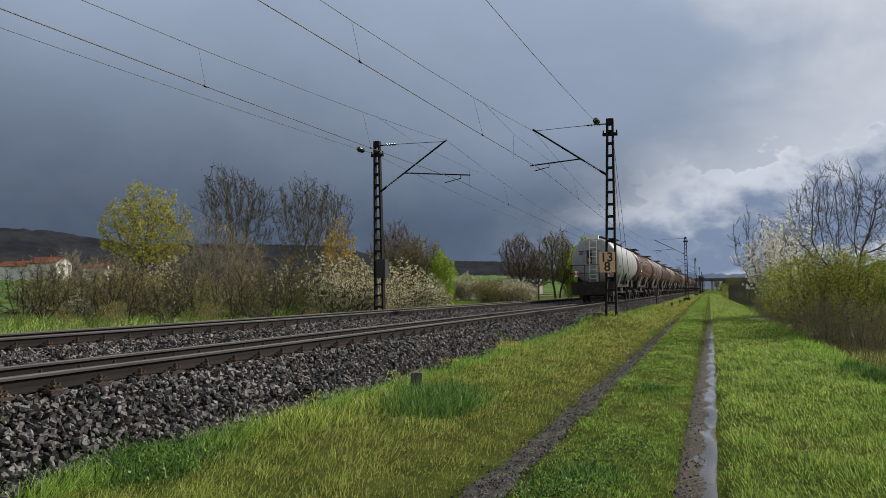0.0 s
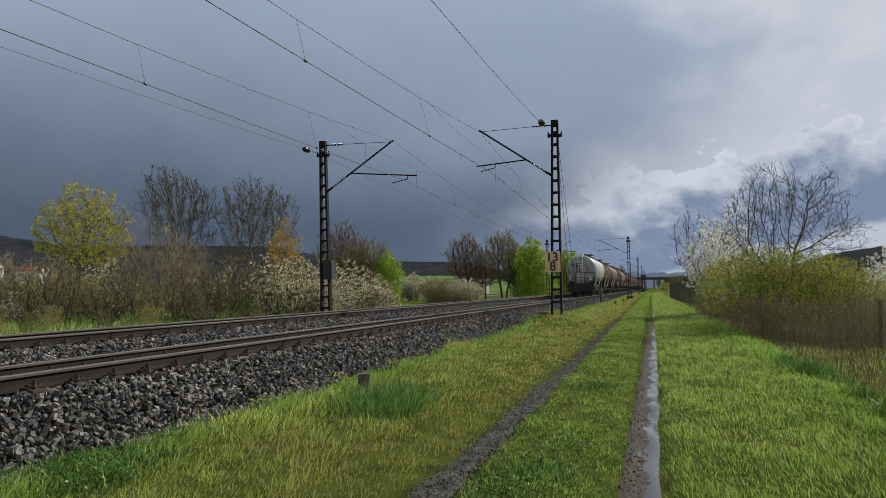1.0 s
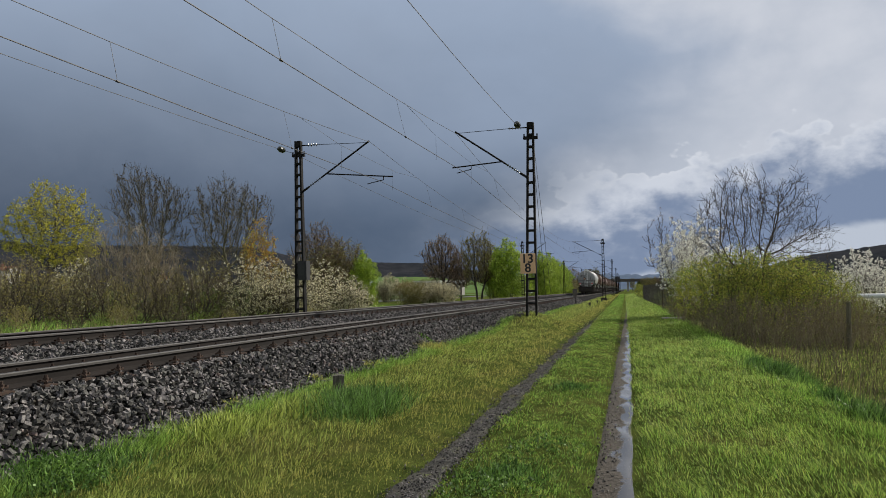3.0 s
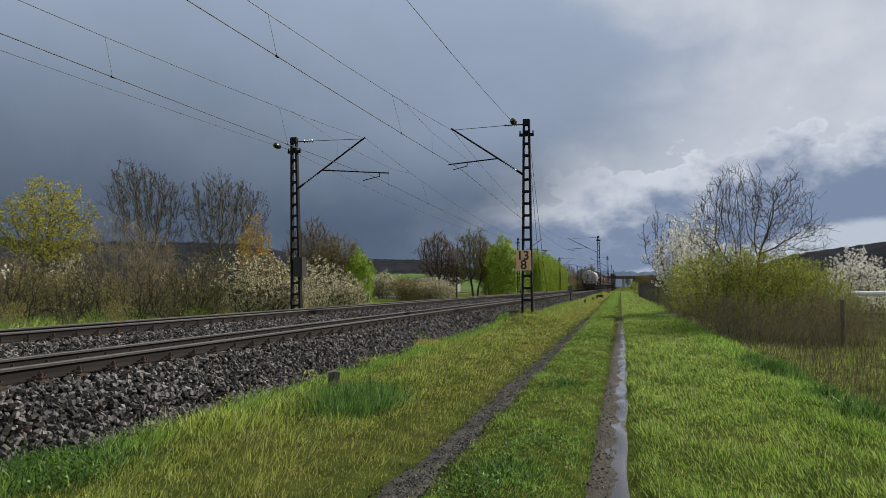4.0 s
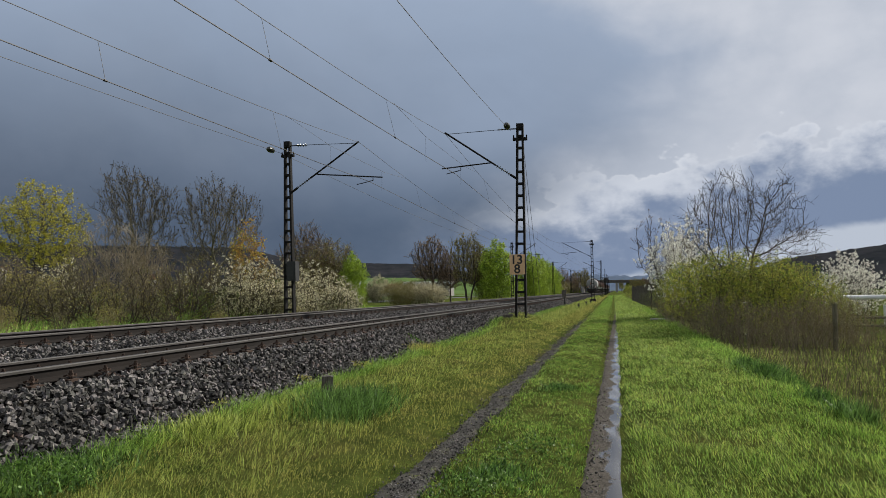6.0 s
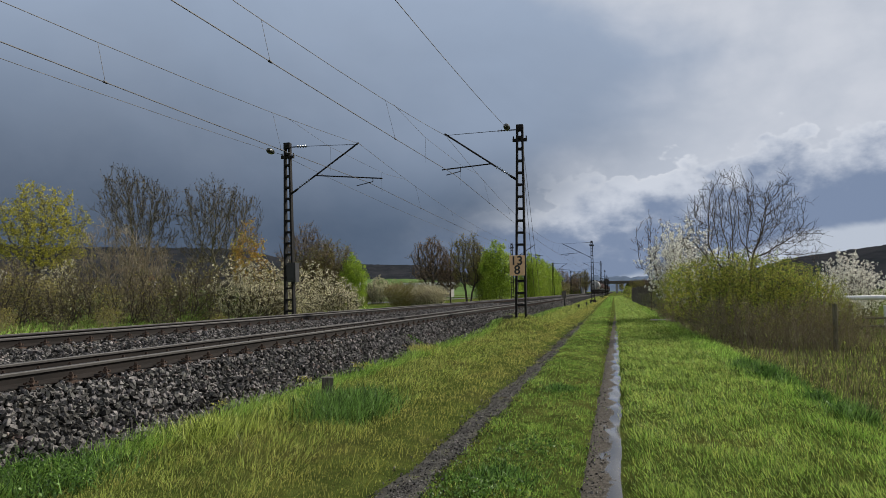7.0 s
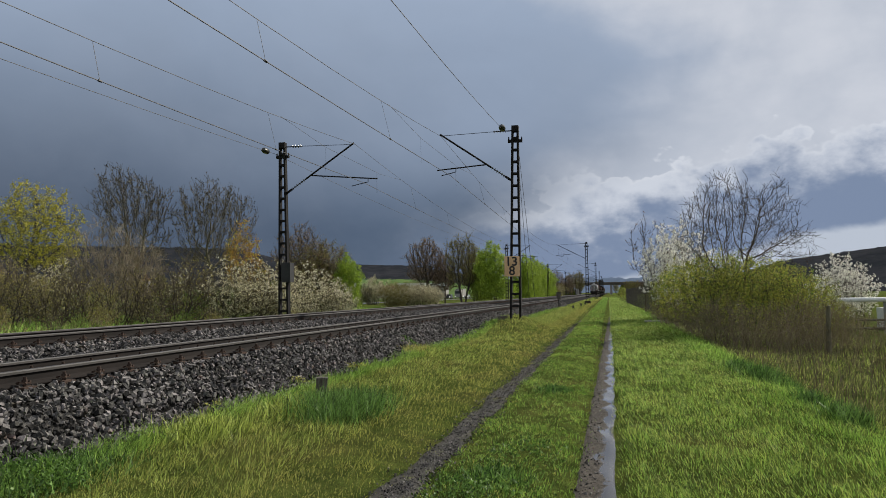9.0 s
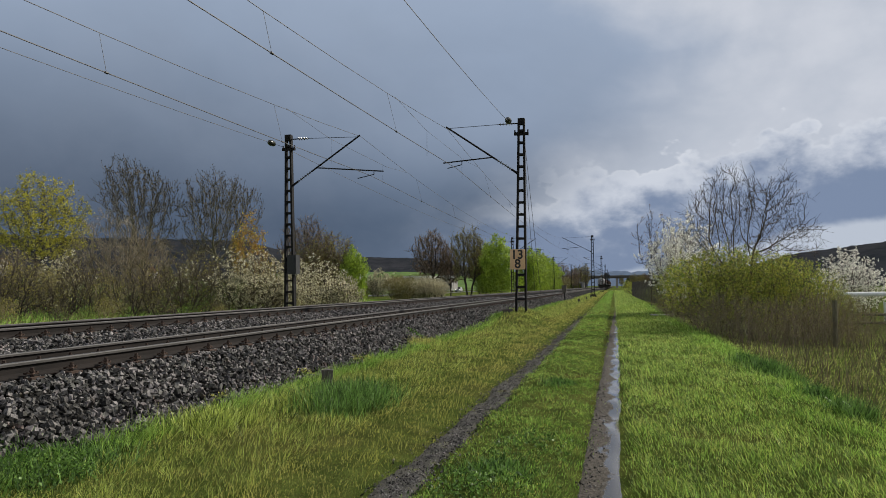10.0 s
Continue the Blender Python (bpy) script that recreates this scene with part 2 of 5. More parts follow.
GRASS_TUFT = leaf_material("dark_tussock_blades", (0.055, 0.130, 0.022), (0.14, 0.24, 0.055), 0.65, 0.3)
LEAF_WEED = leaf_material("weed_leaves", (0.060, 0.130, 0.022), (0.12, 0.21, 0.04), 0.5)
STALK = leaf_material("dry_stalks", (0.075, 0.056, 0.036), (0.15, 0.115, 0.072), 0.4, 0.1)
TANK_GREY = material("dusty_white_tank_paint", (0.20, 0.20, 0.197), (0.33, 0.33, 0.32), 0.9, 0.33, fine=9, bump=0.03, third=(0.19, 0.175, 0.155), streak=(1, 1, 0.4), spec=0.5)
TANK_BROWN = material("rust_brown_tank_paint", (0.090, 0.046, 0.034), (0.180, 0.100, 0.076), 0.8, 0.42, fine=9, bump=0.04, third=(0.045, 0.034, 0.030), streak=(1, 1, 0.35), spread=0.25, spec=0.5)
UNDER = material("sooty_underframe", (0.018, 0.016, 0.015), (0.055, 0.045, 0.038), 3, 0.75, fine=30, bump=0.3)
WHITE_PAINT = material("white_paint", (0.66, 0.66, 0.64), (0.80, 0.80, 0.78), 3, 0.5, fine=40, bump=0.05, spec=0.5)
RED_PAINT = material("red_reflector", (0.50, 0.03, 0.02), (0.62, 0.06, 0.04), 6, 0.4, bump=0.03, spec=0.5)
ORANGE = material("orange_paint", (0.45, 0.13, 0.02), (0.58, 0.19, 0.04), 5, 0.5, bump=0.05, spec=0.5)
PLASTER = material("white_plaster", (0.62, 0.60, 0.56), (0.76, 0.74, 0.70), 1.5, 0.85, fine=30, bump=0.1)
ROOF_RED = material("red_roof_tiles", (0.15, 0.052, 0.034), (0.24, 0.090, 0.055), 3, 0.8, fine=20, bump=0.4, streak=(1, 1, 4))
GLASS_DARK = material("dark_window_glass", (0.02, 0.025, 0.03), (0.05, 0.055, 0.06), 2, 0.08, bump=0, spec=0.5)
ASPHALT = material("asphalt", (0.085, 0.090, 0.097), (0.14, 0.145, 0.15), 0.8, 0.75, fine=30, bump=0.2)
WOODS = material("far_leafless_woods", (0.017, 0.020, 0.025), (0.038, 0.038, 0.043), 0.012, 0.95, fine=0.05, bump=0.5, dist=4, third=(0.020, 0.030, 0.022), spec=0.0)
# distance haze is painted into the blue of the farthest hills
FAR_BLUE = material("far_hills_painted_haze", (0.055, 0.085, 0.14), (0.075, 0.11, 0.17), 0.004, 1.0, fine=0.02, bump=0)
FIELD_GREEN = material("young_crop_field", (0.055, 0.105, 0.018), (0.095, 0.155, 0.030), 0.03, 0.9, fine=1.5, bump=0.3)
CAR_DARK = material("dark_car_paint", (0.015, 0.016, 0.018), (0.025, 0.026, 0.03), 2, 0.25, bump=0, spec=0.5)
RUBBER = material("tyre_rubber", (0.015, 0.015, 0.015), (0.03, 0.03, 0.03), 8, 0.8)
LAMP_WHITE = glow("headlamp", (1.0, 0.97, 0.9), 3.0)

# ---- mesh helpers ----


class Shape:
    """Collects vertices and faces for one mesh."""

    def __init__(self):
        self.v, self.f = [], []

    def box(self, x0, x1, y0, y1, z0, z1, m=None):
        b = len(self.v)
        for p in ((x0, y0, z0), (x1, y0, z0), (x1, y1, z0), (x0, y1, z0), (x0, y0, z1), (x1, y0, z1), (x1, y1, z1), (x0, y1, z1)):
            self.v.append(tuple(m @ Vector(p)) if m else p)
        for q in ((0, 3, 2, 1), (4, 5, 6, 7), (0, 1, 5, 4), (1, 2, 6, 5), (2, 3, 7, 6), (3, 0, 4, 7)):
            self.f.append(tuple(b + i for i in q))
        return self

    def tube(self, p, q, r0, r1=None, n=6, caps=True):
        p, q = Vector(p), Vector(q)
        r1 = r0 if r1 is None else r1
        d = (q - p).normalized()
        a = d.orthogonal().normalized()
        c = d.cross(a)
        b = len(self.v)
        for centre, r in ((p, r0), (q, r1)):
            for i in range(n):
                t = 2 * math.pi * i / n
                self.v.append(tuple(centre + r * (math.cos(t) * a + math.sin(t) * c)))
        for i in range(n):
            j = (i + 1) % n
            self.f.append((b + i, b + j, b + n + j, b + n + i))
        if caps:
            self.f.append(tuple(b + i for i in reversed(range(n))))
            self.f.append(tuple(b + n + i for i in range(n)))
        return self

    def line(self, pts, r, n=5):
        for p, q in zip(pts, pts[1:]):
            self.tube(p, q, r, n=n, caps=False)
        return self

    def lathe(self, rings, axis="y", n=32, centre=(0, 0, 0)):
        """rings: (along, radius). Caps its ends."""
        b = len(self.v)
        for s, r in rings:
            for i in range(n):
                t = 2 * math.pi * i / n
                u, w = r * math.cos(t), r * math.sin(t)
                p = {"y": (u, s, w), "x": (s, u, w), "z": (u, w, s)}[axis]
                self.v.append(tuple(a + c for a, c in zip(p, centre)))
        for k in range(len(rings) - 1):
            for i in range(n):
                j = (i + 1) % n
                self.f.append((b + k * n + i, b + k * n + j, b + (k + 1) * n + j, b + (k + 1) * n + i))
        self.f.append(tuple(b + i for i in range(n)))
        self.f.append(tuple(b + (len(rings) - 1) * n + i for i in range(n)))
        return self

    def sweep(self, outline, y0, y1):
        """A prism of an outline in x and z from y0 to y1."""
        b, n = len(self.v), len(outline)
        for y in (y0, y1):
            self.v += [(x, y, z) for x, z in outline]
        for i in range(n):
            j = (i + 1) % n
            self.f.append((b + i, b + j, b + n + j, b + n + i))
        self.f.append(tuple(b + i for i in range(n)))
        self.f.append(tuple(b + n + i for i in reversed(range(n))))
        return self

    def mesh(self, name, mat, smooth=False):
        me = bpy.data.meshes.new(name)
        me.from_pydata(self.v, [], self.f)
        bm = bmesh.new()
        bm.from_mesh(me)
        if len(bm.faces) < 6000:
            bmesh.ops.recalc_face_normals(bm, faces=bm.faces)
        bm.to_mesh(me)
        bm.free()
        me.materials.append(mat)
        if smooth:
            me.shade_smooth()
            me.set_sharp_from_angle(angle=radians(38))
        return me


def part(name, shape, mat, parent=None, label="", smooth=False):
    """Links a shape as one mesh object, under a thing or a part."""
    ob = new(name, shape if isinstance(shape, bpy.types.Mesh) else shape.mesh(name, mat, smooth))
    if parent:
        ob.parent = parent
    if label:
        ob["label"] = label
    return ob


def thing(name, label, category, m=None, group="", kind=""):
    ob = tagged(new(name), label, category, group, kind)
    if m:
        ob.matrix_basis = m
    return ob


def fast_mesh(name, verts, faces, mat):
    """A large mesh of triangles or quads from arrays."""
    me = bpy.data.meshes.new(name)
    k = faces.shape[1]
    me.vertices.add(len(verts))
    me.vertices.foreach_set("co", np.ascontiguousarray(verts, np.float32).ravel())
    me.loops.add(faces.size)
    me.loops.foreach_set("vertex_index", np.ascontiguousarray(faces, np.int32).ravel())
    me.polygons.add(len(faces))
    me.polygons.foreach_set("loop_start", np.arange(0, faces.size, k, dtype=np.int32))
    me.update(calc_edges=True)
    me.validate()
    me.shade_flat()
    me.materials.append(mat)
    return me

# ---- ground ----
NEAR, FARX = -7.0, -11.0          # centre lines of the two tracks
PROFILE_X = [-6000, -300, -60, -20, -15.5, -14.0, -13.0, -5.6, -5.15, -4.6, -3.2, -2.25, -2.0, -1.78, -1.55, -1.3, -0.9, -0.45, -0.3, -0.1, 0.08, 0.22, 1.4, 2.3, 2.75, 3.3, 5, 12, 60, 6000]
PROFILE_Z = [4, 0.6, -0.2, -0.35, -0.2, 0.1, 0.25, 0.25, 0.09, 0.10, 0.07, 0.05, 0.0, -0.01, 0.0, 0.05, 0.07, 0.04, -0.025, -0.035, -0.025, 0.05, 0.06, 0.09, 0.02, -0.14, -0.25, -0.3, -0.3, -0.3]


def ground_z(x, y):
    z = np.interp(x, PROFILE_X, PROFILE_Z)
    d = np.hypot(x, y)
    z = z + 0.55 * np.exp(-((x + 3.9) / 1.2) ** 2 - ((y - 31.8) / 3.0) ** 2)
    return z + np.where(d < 80, 0.018 * np.sin(x * 2.1 + y * 0.7) * np.sin(y * 1.3 - x * 0.6) + 0.012 * np.sin(x * 5.3 + y * 3.1), 0)


def build_ground():
    xs = np.unique(np.concatenate([np.array(PROFILE_X), np.arange(-5.2, 4, 0.12), np.arange(-60, 60, 3), np.linspace(-1000, 1000, 41)]))
    ys = np.unique(np.concatenate([np.arange(-12, 40, 0.4), np.arange(40, 130, 3), np.arange(130, 700, 30), np.linspace(700, 6000, 12), -np.linspace(12, 3000, 12)]))
    X, Y = np.meshgrid(xs, ys, indexing="ij")
    V = np.stack([X, Y, ground_z(X, Y)], -1).reshape(-1, 3)
    i, j = np.meshgrid(np.arange(len(xs) - 1), np.arange(len(ys) - 1), indexing="ij")
    a = (i * len(ys) + j).ravel()
    F = np.stack([a, a + len(ys), a + len(ys) + 1, a + 1], -1)
    me = fast_mesh("ground", V, F, TURF)
    me.shade_smooth()
    tagged(part("ground", me, TURF), "damp spring meadow ground beside a railway", "ground", kind="structure")


build_ground()


def strip(name, x0, x1, y0, y1, mat, label, rise, wob, step=0.15):
    """A wheel rut with ragged edges, a little above the turf."""
    n = int((y1 - y0) / step)
    ys = y0 + np.arange(n + 1) * step * (1 + 0 * np.arange(n + 1))
    cols = 7
    V = []
    for y in ys:
        e0 = x0 + wob * (noise.noise((y * 0.9, 3.1, 0)) + 0.6 * noise.noise((y * 4.1, 9, 0)))
        e1 = x1 + wob * (noise.noise((y * 0.8, 7.7, 0)) + 0.6 * noise.noise((y * 4.3, 2, 0)))
        for k in range(cols):
            x = e0 + (e1 - e0) * k / (cols - 1)
            edge = min(k, cols - 1 - k)
            V.append((x, y, float(ground_z(x, y)) + (rise if edge else -0.03)))
    V = np.array(V)
    i, j = np.meshgrid(np.arange(n), np.arange(cols - 1), indexing="ij")
    a = (i * cols + j).ravel()
    me = fast_mesh(name, V, np.stack([a, a + 1, a + cols + 1, a + cols], -1), mat)
    me.shade_smooth()
    ob = tagged(part(name, me, mat), label, "wheel rut", kind="structure")
    ob.matrix_basis = Matrix.Translation((0, 12, 0)) @ pose(0, 0, 0, 0, 0, -0.4) @ Matrix.Translation((0, -12, 0))
    return ob


strip("rut_wet", -0.32, 0.10, -30, 120, MUD, "wet muddy wheel rut with long puddles", 0.012, 0.016)
strip("rut_dry", -1.88, -1.49, -30, 110, GRIT, "dark gritty wheel rut in the grass", 0.012, 0.09)

# ---- ballast and tracks ----
BED = [(-13.9, -0.25), (-12.85, 0.67), (-11.75, 0.695), (-10.25, 0.715), (-9.5, 0.69), (-8.5, 0.57), (-7.75, 0.535), (-6.25, 0.595), (-5.86, 0.575), (-5.0, 0.02)]
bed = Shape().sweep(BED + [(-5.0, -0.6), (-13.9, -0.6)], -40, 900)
ballast = tagged(part("ballast", bed, BED_GAP_SHADE), "crushed-stone track ballast bed, coloured near-black as shade between its stones", "ballast", kind="structure")
# the line runs a little to the right of straight ahead
LINE = Matrix.Translation((NEAR, 14, 0)) @ pose(0, 0, 0, 0, 0, -0.3) @ Matrix.Translation((-NEAR, -14, 0))
ballast.matrix_basis = LINE


def bed_z(x):
    return np.interp(x, [p[0] for p in BED], [p[1] for p in BED])


def cut_shapes(count, rng):
    """Angular stones: cuboids with strongly jittered corners."""
    base = np.array([(x, y, z) for z in (-1, 1) for y in (-1, 1) for x in (-1, 1)]) * 0.62
    quads = ((0, 2, 3, 1), (4, 5, 7, 6), (0, 1, 5, 4), (2, 6, 7, 3), (0, 4, 6, 2), (1, 3, 7, 5))
    tris = np.array([t for a, b, c, d in quads for t in ((a, b, c), (a, c, d))])
    return [(base * rng.uniform(0.55, 1.25, (8, 3)) + rng.uniform(-0.15, 0.15, (8, 3))) * rng.uniform((0.95, 0.7, 0.5), (1.5, 1.1, 0.85)) for _ in range(count)], tris


def rotations(n, rng):
    q = rng.normal(size=(n, 4))
    q /= np.linalg.norm(q, axis=1, keepdims=True)
    w, x, y, z = q.T
    return np.stack([1 - 2 * (y * y + z * z), 2 * (x * y - z * w), 2 * (x * z + y * w), 2 * (x * y + z * w), 1 - 2 * (x * x + z * z), 2 * (y * z - x * w),
                     2 * (x * z - y * w), 2 * (y * z + x * w), 1 - 2 * (x * x + y * y)], -1).reshape(n, 3, 3)


def build_stones():
    rng = np.random.default_rng(4)
    shapes, tris = cut_shapes(24, rng)
    spots = []
    # shoulder next to the verge, then the beds, thinning out with distance
    for x0, x1, y0, y1, per in ((-5.95, -4.86, -8, 3, 220), (-5.95, -4.86, 3, 12, 700), (-5.95, -4.9, 12, 24, 540), (-5.95, -4.9, 24, 48, 300), (-7.6, -6.32, 4, 30, 240), (-10.15, -7.82, 6, 30, 300), (-10.15, -7.82, 30, 60, 170),
                                (-6.2, -5.9, 3, 40, 420), (-11.65, -10.32, 9, 40, 160), (-12.9, -11.85, 10, 40, 160), (-5.95, -4.9, 48, 90, 120)):
        n = int((x1 - x0) * (y1 - y0) * per)
        spots.append(np.stack([rng.uniform(x0, x1, n), rng.uniform(y0, y1, n)], -1))
    P = np.concatenate(spots)
    # stray stones thin out over the grass edge
    z = np.maximum(bed_z(P[:, 0]), ground_z(P[:, 0], P[:, 1])) + rng.uniform(-0.03, 0.06, len(P))
    size = rng.uniform(0.023, 0.050, len(P)) * np.interp(P[:, 1], [10, 40, 90], [1, 1.15, 1.6])
    kind = rng.integers(0, len(shapes), len(P))
    R = rotations(len(P), rng)
    close = np.argsort(np.hypot(P[:, 0] + 5.4, P[:, 1] - 6.6))[:300]
    mask = np.ones(len(P), bool)
    mask[close] = False
    base = np.stack(shapes)[kind]
    V = np.einsum("nij,nkj->nki", R, base) * size[:, None, None] + np.stack([P[:, 0], P[:, 1], z], -1)[:, None]
    V = V[mask].reshape(-1, 3)
    F = (tris[None] + 8 * np.arange(mask.sum())[:, None, None]).reshape(-1, 3)
    tagged(part("ballast_stones", fast_mesh("ballast_stones", V, F, STONE), STONE, ballast), kind="stuff")
    # grit in the dry rut
    n = 7000
    gy = 4.5 * (40 / 4.5) ** rng.random(n)
    gx = np.where(np.arange(n) % 9 == 0, -0.22 + rng.normal(0, 0.06, n), -1.68 + rng.normal(0, 0.11, n))
    gv = np.einsum("nij,nkj->nki", rotations(n, rng), np.stack(shapes)[rng.integers(0, len(shapes), n)]) * rng.uniform(0.004, 0.015, n)[:, None, None]
    gv = gv + np.stack([gx, gy, ground_z(gx, gy) + 0.014], -1)[:, None]
    gf = (tris[None] + 8 * np.arange(n)[:, None, None]).reshape(-1, 3)
    tagged(part("rut_grit", fast_mesh("rut_grit", gv.reshape(-1, 3), gf, STONE), STONE), "dark grit and pebbles in the dry rut", "grit", kind="stuff")
    meshes = [fast_mesh("stone", s, tris, STONE) for s in shapes]
    for k in close:
        s = part("stone", meshes[kind[k]], STONE, ballast)
        m = Matrix(R[k].tolist()).to_4x4() @ Matrix.Scale(size[k], 4)
        s.matrix_basis = Matrix.Translation((P[k, 0], P[k, 1], z[k])) @ m


RAIL = [(-0.0625, 0), (0.0625, 0), (0.0625, 0.012), (0.014, 0.032), (0.009, 0.05), (0.009, 0.120), (0.036, 0.134), (0.036, 0.160), (0.030, 0.170), (-0.030, 0.170), (-0.036, 0.160), (-0.036, 0.134), (-0.009, 0.120), (-0.009, 0.05), (-0.014, 0.032), (-0.0625, 0.012)]


def clip_shape():
    """A bolted spring clip on its ribbed plate."""
    s = Shape().box(-0.16, 0.16, -0.075, 0.075, -0.02, 0.004)
    for sx in (-1, 1):
        s.tube((sx * 0.095, 0, 0), (sx * 0.095, 0, 0.085), 0.015, n=6)
        s.tube((sx * 0.095, 0, 0.045), (sx * 0.095, 0, 0.062), 0.024, n=6)
        for sy in (-1, 1):
            s.line([(sx * 0.05, sy * 0.02, 0.026), (sx * 0.06, sy * 0.055, 0.036), (sx * 0.10, sy * 0.062, 0.045), (sx * 0.128, sy * 0.03, 0.03), (sx * 0.115, 0, 0.04)], 0.009, 4)
    return s


def track(centre, z_right, z_left, label):
    t = thing("railway_track", label, "railway track", LINE @ pose(centre, 0, 0), "railway tracks", "structure")
    clip = clip_shape().mesh("rail_clip", CLIP)
    sleeper = Shape().sweep([(-1.2, -0.2), (1.2, -0.2), (1.2, -0.06), (0.5, -0.075), (-0.5, -0.075), (-1.2, -0.06)], -0.14, 0.14).mesh("sleeper", CONCRETE)
    lean = math.degrees(math.atan2(z_right - z_left, 1.5))
    for sx, zt in ((1, z_right), (-1, z_left)):
        r = part("rail", Shape().sweep([(x, z) for x, z in RAIL[:7] + RAIL[11:]] + [], -40, 900), RAIL_SIDE, t, "rust-brown steel rail with a polished head")
        r.matrix_basis = pose(sx * 0.75, 0, zt - 0.172)
        part("rail_head", Shape().sweep([(0.036, 0.1345), (0.036, 0.160), (0.030, 0.171), (-0.030, 0.171), (-0.036, 0.160), (-0.036, 0.1345)], -40, 900), RAIL_HEAD, r)
        for k in range(140):
            c = part("rail_clip", clip, CLIP, t)
            c.matrix_basis = pose(sx * 0.75, 4.0 + 0.6 * k, zt - 0.172) @ Matrix.Scale(1.25, 4)
    for k in range(140):
        s = part("sleeper", sleeper, CONCRETE, t)
        s.matrix_basis = pose(0, 4.0 + 0.6 * k, (z_right + z_left) / 2 - 0.25, 0, -lean, 0)
    return t


track(NEAR, 0.83, 0.77, "ballasted electrified railway track with rusty rails")
track(FARX, 0.95, 0.93, "second ballasted railway track behind the first")

# ---- overhead line ----


def insulator(shape, p, q, n=5):
    """A ribbed insulator between two points."""
    p, q = Vector(p), Vector(q)
    shape.tube(p, q, 0.022, n=8)
    for k in range(n):
        c = p.lerp(q, (k + 0.5) / n)
        d = (q - p).normalized() * 0.012
        shape.tube(c - d, c + d, 0.075, 0.03, n=10)


def mast(x, y, side, reach, z0, lean=0.0, transformer=False):
    """A ladder-type lattice mast with its cantilever. side: +1 when the track lies at larger x."""
    m = thing("catenary_mast", "dark steel lattice mast with a cantilever arm over the track", "mast", pose(x, y, z0, 0, lean, 0), "overhead line masts")
    H = 7.85
    half = lambda z: 0.20 - 0.095 * z / H
    for sx in (-1, 1):
        s = Shape()
        w0, w1 = half(0), half(H)
        b = len(s.v)
        for w, z, h in ((w0, -0.25, 0.13), (w1, H, 0.10)):
            s.v += [(sx * w + 0.042 * ex, h * ey, z) for ex, ey in ((-1, -1), (1, -1), (1, 1), (-1, 1))]
        s.f += [(0, 1, 5, 4), (1, 2, 6, 5), (2, 3, 7, 6), (3, 0, 4, 7), (0, 3, 2, 1), (4, 5, 6, 7)]
        part("upright", s, DARK_STEEL, m)
    k, z = 0, 0.35
    while z < H - 0.3:
        part("batten", Shape().box(-half(z), half(z), -0.11, 0.11, z - 0.045, z + 0.045), DARK_STEEL, m)
        z += 0.50
    part("cap_plate", Shape().box(-0.14, 0.14, -0.13, 0.13, H - 0.24, H + 0.02), DARK_STEEL, m)
    part("crossarm", Shape().box(-0.30, 0.30, -0.06, 0.06, H - 0.68, H - 0.56).tube((-0.27, 0, H - 0.62), (-0.27, 0, H - 0.45), 0.03, n=6).tube((0.27, 0, H - 0.62), (0.27, 0, H - 0.45), 0.03, n=6), DARK_STEEL, m)
    part("footing", Shape().box(-0.42, 0.42, -0.4, 0.4, -1.0, -0.30), UNDER, m)
    # cantilever: stay wire with insulator, raking tube, registration tube, steady arm
    top, tip = H - 0.18, Vector((side * reach, 0, H - 0.27))
    stay = Shape().tube((side * 0.1, 0, top), (side * 0.45, 0, top), 0.025).tube((side * 0.95, 0, top - 0.01), tip, 0.012, n=5)
    part("stay", stay, DARK_STEEL, m)
    ins = Shape()
    insulator(ins, (side * 0.45, 0, top), (side * 0.95, 0, top - 0.01), 4)
    part("insulator", ins, PORCELAIN, m)
    foot = Vector((side * 0.12, 0, H - 2.30))
    a, b = foot.lerp(tip, 0.10), foot.lerp(tip, 0.30)
    part("raking_tube", Shape().tube(foot, a, 0.05, n=8).tube(b, tip + (tip - foot).normalized() * 0.12, 0.038, n=8), DARK_STEEL, m)
    ins = Shape()
    insulator(ins, a, b, 6)
    part("insulator", ins, PORCELAIN, m)
    j = foot.lerp(tip, 0.38 if side > 0 else 0.36)
    end = Vector((side * (reach + (1.15 if side > 0 else 0.22)), 0, H - (1.85 if side > 0 else 1.75)))
    part("registration_tube", Shape().tube(j, end, 0.028, n=8), DARK_STEEL, m)
    d = j.lerp(end, 0.86 if side > 0 else 0.62)
    part("steady_arm", Shape().line([d, d + Vector((0, 0, -0.16)), d + Vector((-0.62 if side < 0 else -0.75, 0, -0.30))], 0.018, 6), DARK_STEEL, m)
    if transformer:
        part("switch_box", Shape().box(0.0, 0.42, -0.30, 0.12, 1.62, 2.48).box(0.05, 0.37, -0.33, -0.30, 1.7, 2.4), BLACK, m, "black steel switch box")
    return m


SPAN_R = [-37.0, 31.0, 106.0, 180.0, 255.0, 330.0, 405.0, 480.0]
for k, y in enumerate(SPAN_R):
    mast(-3.76 if k < 2 else -2.85, y, -1, 3.12 if k < 2 else 4.0, 0.73, lean=0.8 if k == 1 else 0.0)
    mast(-14.01, y, 1, 3.26, 0.70 if k != 1 else 0.59, lean=-0.7 if k == 1 else 0.0, transformer=(k == 1))


